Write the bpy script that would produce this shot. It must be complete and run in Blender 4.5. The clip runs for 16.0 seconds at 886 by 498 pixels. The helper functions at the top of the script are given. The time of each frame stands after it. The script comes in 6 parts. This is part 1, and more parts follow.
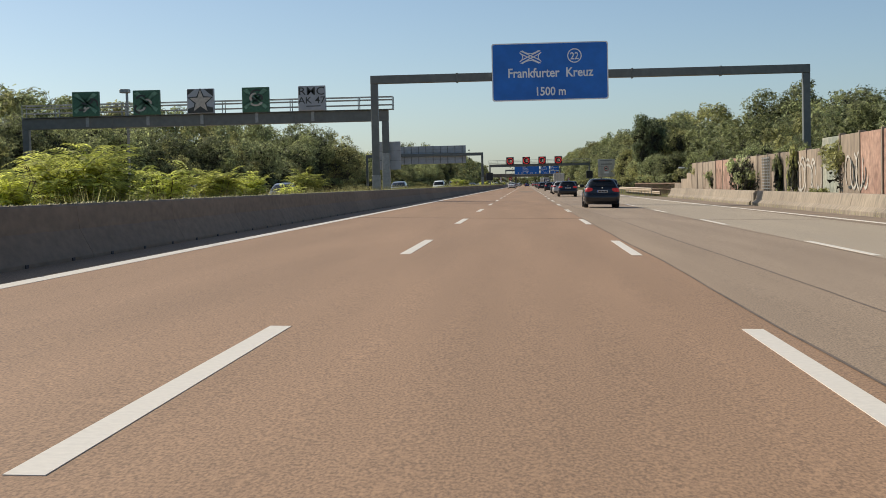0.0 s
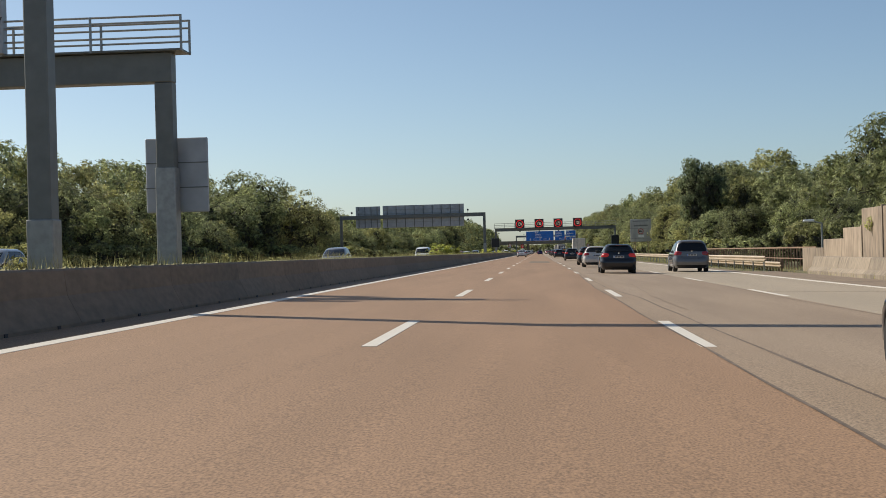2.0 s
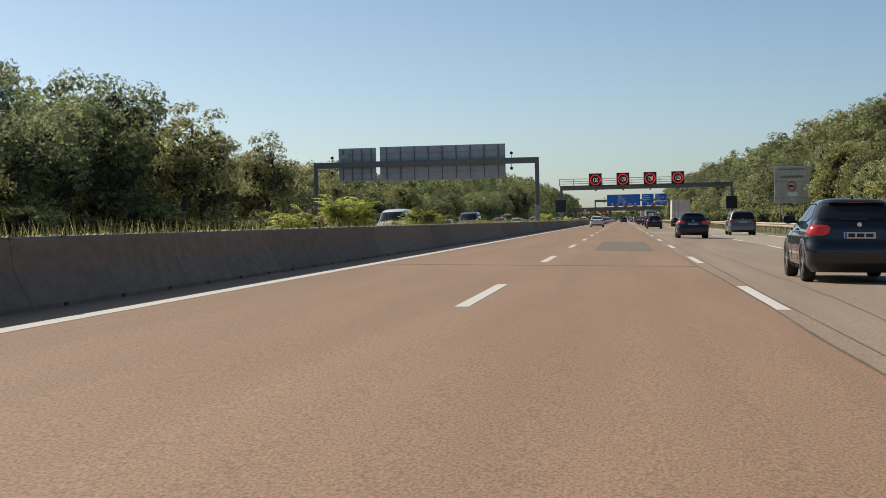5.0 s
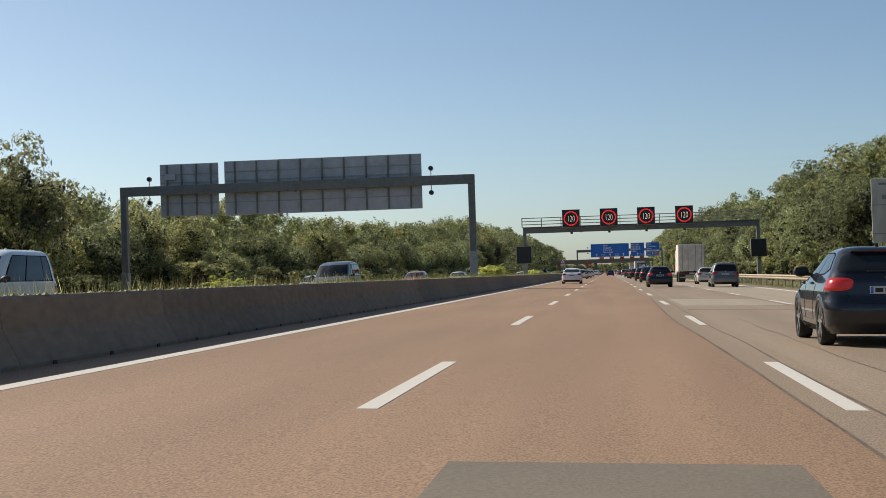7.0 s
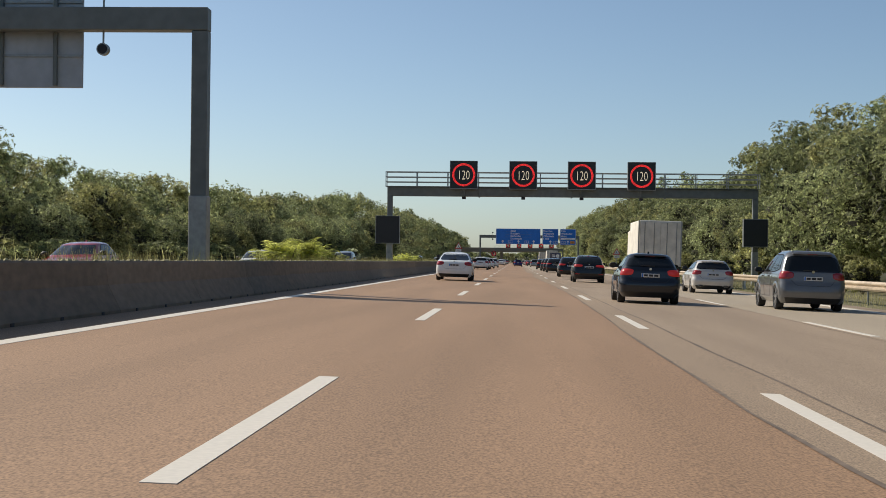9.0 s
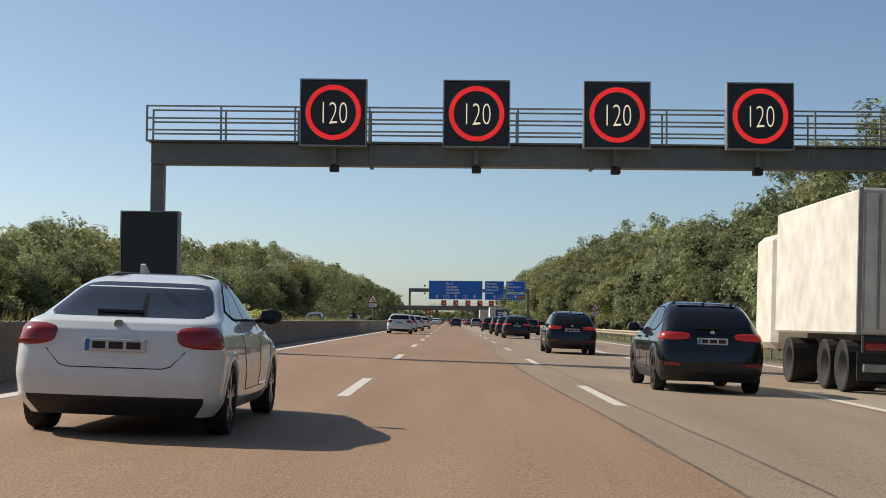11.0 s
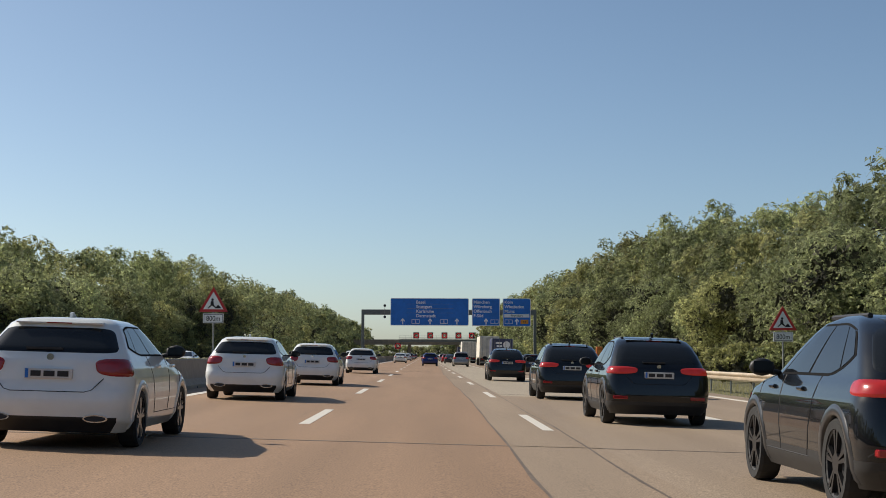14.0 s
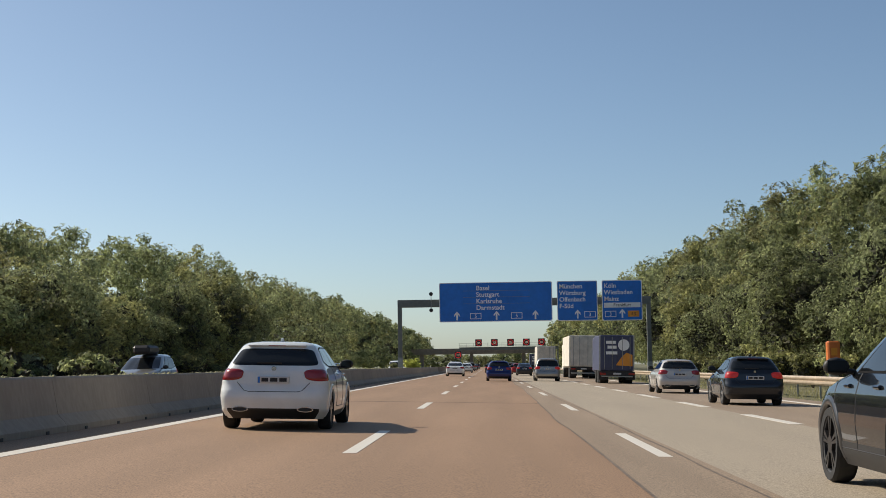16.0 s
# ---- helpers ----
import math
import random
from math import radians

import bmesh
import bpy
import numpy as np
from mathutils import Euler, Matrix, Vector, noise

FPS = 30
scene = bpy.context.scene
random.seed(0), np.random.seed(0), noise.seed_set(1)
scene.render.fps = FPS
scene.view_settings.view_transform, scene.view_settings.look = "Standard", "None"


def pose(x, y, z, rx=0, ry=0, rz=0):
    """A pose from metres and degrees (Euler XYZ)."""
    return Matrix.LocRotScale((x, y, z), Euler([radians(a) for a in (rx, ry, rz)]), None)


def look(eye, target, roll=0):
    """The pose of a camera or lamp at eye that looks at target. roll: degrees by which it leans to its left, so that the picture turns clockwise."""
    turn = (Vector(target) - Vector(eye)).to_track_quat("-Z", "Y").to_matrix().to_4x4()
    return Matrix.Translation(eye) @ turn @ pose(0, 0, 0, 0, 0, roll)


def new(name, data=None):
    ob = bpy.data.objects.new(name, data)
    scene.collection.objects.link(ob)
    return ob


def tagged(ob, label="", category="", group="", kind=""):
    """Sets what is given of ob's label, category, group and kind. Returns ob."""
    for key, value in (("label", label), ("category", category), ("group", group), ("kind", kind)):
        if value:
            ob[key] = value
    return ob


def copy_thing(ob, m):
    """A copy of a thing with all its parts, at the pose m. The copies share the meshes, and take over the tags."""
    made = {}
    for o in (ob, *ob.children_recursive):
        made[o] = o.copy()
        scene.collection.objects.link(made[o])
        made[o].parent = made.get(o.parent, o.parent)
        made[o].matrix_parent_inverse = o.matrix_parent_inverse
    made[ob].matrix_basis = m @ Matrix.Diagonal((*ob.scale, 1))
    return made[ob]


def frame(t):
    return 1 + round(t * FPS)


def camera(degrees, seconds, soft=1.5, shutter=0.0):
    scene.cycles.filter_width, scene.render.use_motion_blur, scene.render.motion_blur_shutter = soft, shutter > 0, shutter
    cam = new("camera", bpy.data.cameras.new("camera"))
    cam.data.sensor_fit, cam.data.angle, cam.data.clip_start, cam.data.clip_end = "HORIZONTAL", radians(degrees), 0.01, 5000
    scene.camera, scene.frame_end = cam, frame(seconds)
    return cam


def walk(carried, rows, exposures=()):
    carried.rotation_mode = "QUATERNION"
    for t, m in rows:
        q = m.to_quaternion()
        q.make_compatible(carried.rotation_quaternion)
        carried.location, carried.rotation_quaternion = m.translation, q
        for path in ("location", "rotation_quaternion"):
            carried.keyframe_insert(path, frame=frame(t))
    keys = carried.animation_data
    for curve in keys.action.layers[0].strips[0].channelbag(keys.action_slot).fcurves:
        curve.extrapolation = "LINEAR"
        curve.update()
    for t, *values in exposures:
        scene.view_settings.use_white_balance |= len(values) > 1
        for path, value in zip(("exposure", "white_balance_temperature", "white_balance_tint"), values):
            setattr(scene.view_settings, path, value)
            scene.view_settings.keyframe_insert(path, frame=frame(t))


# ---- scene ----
cam = camera(34.52, 16.0, soft=0.45)
PATH = [
    (0, (0.262, -3.945, 1.167), (-0.920, 16.009, 0.279), -1.29),
    (0.5, (0.259, 11.374, 1.160), (-0.570, 31.359, 0.986), -1.32),
    (1, (0.334, 26.748, 1.153), (-0.311, 46.739, 1.346), -1.33),
    (1.5, (0.305, 42.112, 1.099), (-0.444, 62.100, 1.309), -1.44),
    (2, (0.188, 57.505, 1.071), (-1.152, 77.467, 1.144), -1.57),
    (2.5, (0.124, 72.742, 1.159), (-1.724, 92.670, 1.113), -1.25),
    (3, (0.135, 87.951, 1.081), (-2.136, 107.841, 0.965), -1.21),
    (5.3, (0.191, 155.215, 1.064), (-2.318, 175.079, 0.691), -1.30),
    (5.5, (0.194, 161.131, 1.058), (-2.294, 180.998, 0.687), -1.37),
    (6, (0.235, 176.275, 1.082), (-2.182, 196.152, 1.009), -1.49),
    (6.5, (0.187, 191.385, 1.010), (-2.152, 211.259, 1.708), -1.34),
    (7, (0.187, 206.342, 1.083), (-2.110, 226.227, 1.473), -1.76),
    (7.5, (0.139, 221.020, 1.055), (-2.011, 240.915, 1.629), -1.49),
    (8, (0.054, 235.792, 1.087), (-1.878, 255.704, 1.756), -1.11),
    (8.5, (-0.064, 250.552, 1.083), (-1.615, 270.497, 1.539), -0.20),
    (9, (-0.159, 265.184, 1.073), (-1.158, 285.162, 1.237), 0.63),
    (9.2, (-0.188, 271.050, 1.078), (-0.975, 291.036, 1.266), 0.94),
    (11.3, (-0.302, 332.722, 1.109), (-0.274, 352.690, 2.330), 0.87),
    (11.5, (-0.289, 338.595, 1.113), (-0.201, 358.553, 2.521), 1.23),
    (12, (-0.158, 353.284, 1.110), (0.052, 373.187, 3.244), 0.78),
    (12.5, (-0.008, 367.882, 1.108), (0.223, 387.769, 3.405), 0.58),
    (13, (0.108, 382.354, 1.121), (0.430, 402.247, 3.351), 0.03),
    (13.5, (0.117, 396.686, 1.116), (0.458, 416.596, 3.159), 0.43),
    (14, (0.119, 411.109, 1.117), (0.368, 431.060, 2.612), 0.16),
    (14.5, (0.125, 425.627, 1.134), (0.134, 445.597, 2.324), -0.42),
    (15, (0.094, 440.373, 1.092), (-0.178, 460.340, 2.311), -0.33),
    (15.5, (0.023, 455.241, 1.087), (-0.470, 475.196, 2.468), -0.80),
    (16, (-0.063, 470.198, 1.079), (-0.669, 490.133, 2.722), -0.85),
]
walk(cam, [(t, look(eye, target, roll)) for t, eye, target, roll in PATH])

# ---- light: clear late-summer sky, sun ahead on the left ----
TO_SUN = Vector((-1.19, 0.62, 1.0)).normalized()
world = bpy.data.worlds.new("world")
scene.world = world
world.use_nodes = True
wn = world.node_tree.nodes
sky = wn.new("ShaderNodeTexSky")
sky.sky_type = "NISHITA"
sky.sun_disc = False
sky.sun_elevation = math.asin(TO_SUN.z)
sky.sun_rotation = math.atan2(TO_SUN.x, TO_SUN.y)
sky.air_density = 0.68
sky.dust_density = 0.95
sky.ozone_density = 1.5
bg = next(n for n in wn if n.type == "BACKGROUND")
bg.inputs["Strength"].default_value = 0.116
balance = wn.new("ShaderNodeMix")
balance.data_type, balance.blend_type = "RGBA", "MULTIPLY"
balance.inputs[0].default_value = 1.0
balance.inputs[7].default_value = (0.955, 1.0, 0.962, 1)
world.node_tree.links.new(sky.outputs["Color"], balance.inputs[6])
world.node_tree.links.new(balance.outputs[2], bg.inputs["Color"])
sun_data = bpy.data.lights.new("sun", "SUN")
sun_data.energy = 5.0
sun_data.angle = radians(0.5)
sun_data.color = (1.0, 0.91, 0.78)
sun = new("sun", sun_data)
sun.matrix_world = look(TO_SUN * 200, (0, 0, 0))
scene.view_settings.exposure = 0.0


# ---- materials ----
def mat(name, color, rough=0.6, metal=0.0, vary=0.18, grain=8.0, blotch=0.35, bump=0.0, tint=None, island=0.0, obj=0.0, coat=0.0, emit=None, power=0.0, stretch=(1, 1, 1), mottle=None, relief=0.02, streak=0.0):
    """A Principled material whose colour varies at two scales (grain and blotch, per metre)."""
    m = bpy.data.materials.new(name)
    m.use_nodes = True
    nt = m.node_tree
    n, l = nt.nodes, nt.links
    b = next(q for q in n if q.type == "BSDF_PRINCIPLED")
    b.inputs["Roughness"].default_value = rough
    b.inputs["Metallic"].default_value = metal
    b.inputs["Coat Weight"].default_value = coat
    geo = n.new("ShaderNodeNewGeometry")
    mp = n.new("ShaderNodeMapping")
    mp.inputs["Scale"].default_value = stretch
    l.new(geo.outputs["Position"], mp.inputs["Vector"])
    along = mp
    if streak:
        along = n.new("ShaderNodeMapping")
        along.inputs["Scale"].default_value = (1, streak, 1)
        l.new(geo.outputs["Position"], along.inputs["Vector"])
    fac = None
    for scale, amount in ((grain, vary), (blotch, vary * 0.9 if mottle is None else mottle)):
        t = n.new("ShaderNodeTexNoise")
        t.inputs["Scale"].default_value = scale
        t.inputs["Detail"].default_value = 5
        l.new((mp if fac is None else along).outputs["Vector"], t.inputs["Vector"])
        r = n.new("ShaderNodeMapRange")
        r.inputs["From Min"].default_value, r.inputs["From Max"].default_value = 0.3, 0.7
        r.inputs["To Min"].default_value, r.inputs["To Max"].default_value = 1 - amount, 1 + amount
        l.new(t.outputs["Fac"], r.inputs["Value"])
        if fac is None:
            fac, first = r.outputs["Result"], t
        else:
            q = n.new("ShaderNodeMath")
            q.operation = "MULTIPLY"
            l.new(fac, q.inputs[0])
            l.new(r.outputs["Result"], q.inputs[1])
            fac = q.outputs[0]
            second = t
    for amount, node, out in ((island, "ShaderNodeNewGeometry", "Random Per Island"), (obj, "ShaderNodeObjectInfo", "Random")):
        if amount:
            s = n.new(node)
            r = n.new("ShaderNodeMapRange")
            r.inputs["To Min"].default_value, r.inputs["To Max"].default_value = 1 - amount, 1 + amount
            l.new(s.outputs[out], r.inputs["Value"])
            q = n.new("ShaderNodeMath")
            q.operation = "MULTIPLY"
            l.new(fac, q.inputs[0])
            l.new(r.outputs["Result"], q.inputs[1])
            fac = q.outputs[0]
    base = n.new("ShaderNodeMix")
    base.data_type = "RGBA"
    base.inputs[6].default_value = (*color, 1)
    base.inputs[7].default_value = (*(tint or color), 1)
    l.new(second.outputs["Fac"], base.inputs[0])
    hsv = n.new("ShaderNodeHueSaturation")
    l.new(base.outputs[2], hsv.inputs["Color"])
    l.new(fac, hsv.inputs["Value"])
    l.new(hsv.outputs["Color"], b.inputs["Base Color"])
    if bump:
        bp = n.new("ShaderNodeBump")
        bp.inputs["Strength"].default_value = bump
        bp.inputs["Distance"].default_value = relief
        l.new(first.outputs["Fac"], bp.inputs["Height"])
        l.new(bp.outputs["Normal"], b.inputs["Normal"])
    if emit:
        b.inputs["Emission Color"].default_value = (*emit, 1)
        b.inputs["Emission Strength"].default_value = power
    return m


def perforate(m, scale, share):
    """Break each spray of leaves or dark inner filling up into many small ones with gaps between them."""
    n, l = m.node_tree.nodes, m.node_tree.links
    out = next(q for q in n if q.type == "OUTPUT_MATERIAL")
    solid = out.inputs["Surface"].links[0].from_socket
    geo = next(q for q in n if q.type == "NEW_GEOMETRY")
    t = n.new("ShaderNodeTexNoise")
    t.inputs["Scale"].default_value = scale
    t.inputs["Detail"].default_value = 1.0
    l.new(geo.outputs["Position"], t.inputs["Vector"])
    step = n.new("ShaderNodeMath")
    step.operation = "GREATER_THAN"
    step.inputs[1].default_value = share
    l.new(t.outputs["Fac"], step.inputs[0])
    clear = n.new("ShaderNodeBsdfTransparent")
    cut = n.new("ShaderNodeMixShader")
    l.new(step.outputs[0], cut.inputs[0])
    l.new(solid, cut.inputs[1])
    l.new(clear.outputs[0], cut.inputs[2])
    l.new(cut.outputs[0], out.inputs["Surface"])
    return m


def leaf_mat(name, color, tint, vary=0.55, gaps=10.0):
    """Foliage: diffuse and translucent, each leaf its own tone."""
    m = mat(name, color, 0.6, vary=0.65, grain=5.5, blotch=0.16, mottle=0.28, tint=tint, island=vary, obj=0.34, bump=1.0, relief=0.12)
    nt = m.node_tree
    n, l = nt.nodes, nt.links
    b = next(q for q in n if q.type == "BSDF_PRINCIPLED")
    b.inputs["Specular IOR Level"].default_value = 0.25
    out = next(q for q in n if q.type == "OUTPUT_MATERIAL")
    tr = n.new("ShaderNodeBsdfTranslucent")
    src = b.inputs["Base Color"].links[0].from_socket
    l.new(src, tr.inputs["Color"])
    mx = n.new("ShaderNodeMixShader")
    mx.inputs[0].default_value = 0.53
    l.new(b.outputs[0], mx.inputs[1])
    l.new(tr.outputs[0], mx.inputs[2])
    l.new(mx.outputs[0], out.inputs["Surface"])
    if gaps:
        perforate(m, gaps, 0.56)
    return m


RED_ASPHALT = mat("red_brown_asphalt", (0.278, 0.171, 0.093), 0.75, vary=0.42, grain=65, blotch=0.9, mottle=0.1, streak=0.07, relief=0.003, bump=0.25, tint=(0.31, 0.192, 0.112), stretch=(1, 0.4, 1))
STRIP_ASPHALT = mat("patched_asphalt", (0.272, 0.198, 0.13), 0.8, vary=0.42, grain=65, blotch=0.9, mottle=0.1, streak=0.07, relief=0.003, bump=0.25, tint=(0.305, 0.228, 0.155), stretch=(1, 0.4, 1))
GREY_ASPHALT = mat("grey_brown_asphalt", (0.275, 0.2, 0.133), 0.75, vary=0.42, grain=65, blotch=0.9, mottle=0.1, streak=0.07, relief=0.003, bump=0.25, tint=(0.315, 0.24, 0.165), stretch=(1, 0.4, 1))
PALE_CONCRETE = mat("pale_lane_concrete", (0.4, 0.335, 0.245), 0.75, vary=0.42, grain=65, blotch=0.9, mottle=0.1, streak=0.07, relief=0.003, bump=0.25, tint=(0.33, 0.27, 0.195), stretch=(1, 0.4, 1))
SHOULDER = mat("dusty_shoulder", (0.26, 0.2, 0.145), 0.9, vary=0.25, grain=6, blotch=0.5, bump=0.5, tint=(0.2, 0.15, 0.1))
PATCH = mat("dark_patch_asphalt", (0.178, 0.146, 0.104), 0.8, vary=0.12, grain=30, blotch=0.5, bump=0.3)
WORN_JOINT = mat("worn_joint_filler", (0.15, 0.112, 0.08), 0.7, vary=0.3, grain=6)
BITUMEN = mat("bitumen_joint", (0.085, 0.07, 0.056), 0.6, vary=0.2, grain=10)
PAINT = mat("road_paint", (0.74, 0.7, 0.62), 0.6, vary=0.06, grain=20, blotch=1.2, bump=0.05, tint=(0.62, 0.57, 0.48))
CONCRETE = mat("barrier_concrete", (0.32, 0.265, 0.2), 0.9, vary=0.25, grain=5, blotch=0.5, bump=0.4, tint=(0.22, 0.18, 0.13), obj=0.1, stretch=(1, 1, 0.3))
MEDIAN = mat("dark_barrier_concrete", (0.27, 0.215, 0.155), 0.9, vary=0.16, grain=7, blotch=0.5, bump=0.2, tint=(0.19, 0.15, 0.11), obj=0.12, stretch=(1, 0.45, 1))
# paler tone of the same barrier concrete, used from segment 72 on
MEDIAN_PALE = mat("pale_barrier_concrete", (0.4, 0.35, 0.285), 0.9, vary=0.1, grain=9, blotch=0.6, mottle=0.16, bump=0.2, tint=(0.29, 0.245, 0.19), obj=0.1, stretch=(1, 1, 0.5))
MOSS = mat("mossy_top", (0.3, 0.3, 0.12), 0.95, vary=0.35, grain=6, blotch=0.8, bump=0.5, tint=(0.36, 0.31, 0.18))
WALL = mat("weathered_panel", (0.33, 0.26, 0.19), 0.9, vary=0.3, grain=3, blotch=0.5, bump=0.4, tint=(0.24, 0.19, 0.14), obj=0.18, stretch=(1, 1, 0.35))
WALL_RED = mat("faded_red_panel", (0.36, 0.195, 0.14), 0.9, vary=0.3, grain=3, blotch=0.7, bump=0.4, tint=(0.33, 0.23, 0.17))
WALL_TEAL = mat("faded_teal_panel", (0.26, 0.33, 0.28), 0.9, vary=0.3, grain=3, blotch=0.7, bump=0.4, tint=(0.34, 0.28, 0.2))
SPRAY_WHITE = mat("spray_paint_white", (0.5, 0.46, 0.39), 0.7, vary=0.2, grain=6)
SPRAY_DARK = mat("spray_paint_dark", (0.05, 0.055, 0.05), 0.6, vary=0.2, grain=6)
SPRAY_PALE_GREEN = mat("spray_paint_pale_green", (0.2, 0.36, 0.25), 0.6, vary=0.25, grain=6, tint=(0.14, 0.3, 0.2))
SPRAY_GREEN = mat("spray_paint_green", (0.05, 0.16, 0.1), 0.6, vary=0.25, grain=6, tint=(0.05, 0.12, 0.07))
GANTRY = mat("painted_gantry_steel", (0.17, 0.185, 0.175), 0.5, 0.2, vary=0.12, grain=3, blotch=0.4, tint=(0.14, 0.15, 0.14))
GALV = mat("galvanised_steel", (0.36, 0.37, 0.36), 0.45, 0.7, vary=0.15, grain=6, tint=(0.28, 0.29, 0.28))
RAIL = mat("dusty_guardrail_steel", (0.52, 0.42, 0.3), 0.5, 0.35, vary=0.15, grain=4, blotch=0.5, tint=(0.42, 0.34, 0.25), obj=0.08)
RUST = mat("rusty_railing", (0.3, 0.2, 0.13), 0.8, 0.2, vary=0.25, grain=6, tint=(0.24, 0.16, 0.11))
ALU = mat("sign_back_aluminium", (0.42, 0.44, 0.46), 0.5, 0.3, vary=0.1, grain=2, blotch=0.5, tint=(0.37, 0.39, 0.41))
BLUE = mat("sign_blue", (0.012, 0.155, 0.58), 0.45, vary=0.08, grain=2, blotch=0.4, tint=(0.016, 0.17, 0.6))
WHITE = mat("sign_white", (0.86, 0.87, 0.86), 0.5, vary=0.05, grain=3)
SIGN_RED = mat("sign_red", (0.5, 0.03, 0.03), 0.45, vary=0.08, grain=3)
SIGN_YELLOW = mat("sign_orange", (0.75, 0.3, 0.03), 0.45, vary=0.08, grain=3)
BLACK = mat("matt_black", (0.018, 0.018, 0.02), 0.6, vary=0.15, grain=4)
BOARD = mat("grey_info_board", (0.56, 0.55, 0.5), 0.7, vary=0.14, grain=2, blotch=0.5, tint=(0.46, 0.45, 0.41), stretch=(1, 1, 0.4))
BOARD_DARK = mat("board_faded_print", (0.24, 0.24, 0.22), 0.7, vary=0.2, grain=5)
LED_RED = mat("red_led", (0.3, 0.01, 0.01), 0.4, emit=(1, 0.03, 0.03), power=1.2)
LED_WHITE = mat("white_led", (0.5, 0.45, 0.35), 0.4, emit=(1, 0.87, 0.62), power=0.6)
PANEL = mat("display_face", (0.016, 0.018, 0.02), 0.45, vary=0.1, grain=4)
CABINET = mat("cabinet_plastic", (0.42, 0.37, 0.28), 0.7, vary=0.15, grain=4)
ORANGE = mat("phone_orange", (0.6, 0.16, 0.03), 0.5, vary=0.1, grain=4)
# near-black filling: the shade inside the crowns is put into its colour
INNER_SHADE = mat("shade_dark_twigs", (0.06, 0.055, 0.035), 0.95, vary=0.4, grain=6, tint=(0.045, 0.05, 0.028), island=0.4)
perforate(INNER_SHADE, 5.0, 0.52)
BARK = mat("bark", (0.09, 0.065, 0.045), 0.95, vary=0.35, grain=8, bump=0.6)
SOIL = mat("ground_soil_and_grass", (0.1, 0.105, 0.045), 1.0, vary=0.35, grain=3, blotch=0.15, bump=0.6, tint=(0.16, 0.14, 0.075))
GRASS = leaf_mat("dry_grass", (0.26, 0.27, 0.09), (0.36, 0.31, 0.15), 0.35, 0)
LEAF_A = leaf_mat("leaf_mid", (0.265, 0.292, 0.13), (0.242, 0.265, 0.12))
LEAF_B = leaf_mat("leaf_dark", (0.24, 0.275, 0.135), (0.26, 0.28, 0.132))
LEAF_C = leaf_mat("leaf_olive", (0.325, 0.335, 0.135), (0.315, 0.305, 0.128))
WEED = leaf_mat("weed_green", (0.34, 0.352, 0.148), (0.32, 0.305, 0.135), 0.5, 0)
LEAF_D = leaf_mat("leaf_bright", (0.46, 0.53, 0.13), (0.53, 0.51, 0.14), 0.35, 0)
LEAF_E = leaf_mat("leaf_conifer", (0.14, 0.18, 0.1), (0.18, 0.2, 0.1))
LEAF_F = leaf_mat("leaf_turning", (0.32, 0.29, 0.13), (0.27, 0.3, 0.13))
LEAF_RUST = leaf_mat("dry_rust_weed", (0.34, 0.2, 0.12), (0.3, 0.24, 0.13), 0.3)
LEAF_WALL = leaf_mat("leaf_pale_green", (0.36, 0.42, 0.2), (0.42, 0.44, 0.24), 0.35, 0)
LEAF_G = leaf_mat("leaf_silvery", (0.42, 0.44, 0.3), (0.36, 0.4, 0.24), 0.3)
GLASS = mat("car_glass", (0.012, 0.014, 0.016), 0.04, vary=0.05)
SURROUND = mat("dull_window_rubber", (0.012, 0.012, 0.013), 0.9, vary=0.1, grain=6)
TYRE = mat("tyre_rubber", (0.02, 0.02, 0.02), 0.85, vary=0.2, grain=12)
TRIM = mat("black_car_plastic", (0.02, 0.02, 0.021), 0.55, vary=0.12, grain=8)
ARCH = mat("gloss_black_arch", (0.03, 0.03, 0.032), 0.3, vary=0.1, grain=4, coat=0.3)
RIM_DARK = mat("dark_alloy", (0.05, 0.05, 0.052), 0.35, 0.7, vary=0.1)
RIM = mat("silver_alloy", (0.4, 0.4, 0.4), 0.35, 0.8, vary=0.1)
CHROME = mat("chrome", (0.6, 0.6, 0.6), 0.15, 1.0, vary=0.05)
LAMP_RED = mat("red_lamp_glass", (0.3, 0.014, 0.016), 0.12, vary=0.1, coat=0.5)
# weak emission stands in for sunlight on the red lamp glass
LAMP_SUNLIT = mat("sunlit_lamp_glow", (0.3, 0.014, 0.016), 0.2, emit=(1, 0.06, 0.04), power=0.12)
LAMP_CLEAR = mat("clear_lamp_glass", (0.55, 0.57, 0.6), 0.1, 0.3, vary=0.05, coat=0.5)
PLATE = mat("plate_white", (0.6, 0.6, 0.58), 0.5, vary=0.05)
TARP = mat("trailer_white", (0.72, 0.69, 0.61), 0.6, vary=0.14, grain=2, blotch=0.5, tint=(0.62, 0.58, 0.5))
TARP_BLUE = mat("box_body_dark_blue", (0.06, 0.075, 0.16), 0.5, vary=0.15, grain=2, tint=(0.05, 0.055, 0.09))


def dull(m, level):
    """Take gloss off a material."""
    next(q for q in m.node_tree.nodes if q.type == "BSDF_PRINCIPLED").inputs["Specular IOR Level"].default_value = level
    return m


dull(SURROUND, 0.08)
dull(GLASS, 0.35)
dull(ARCH, 0.3)


def car_paint(name, color, metal=0.3):
    """Lacquered paint: the clear coat alone gives the gloss."""
    return dull(mat(name, color, 0.3, metal, vary=0.05, grain=3, blotch=0.6, coat=1.0), 0.05)


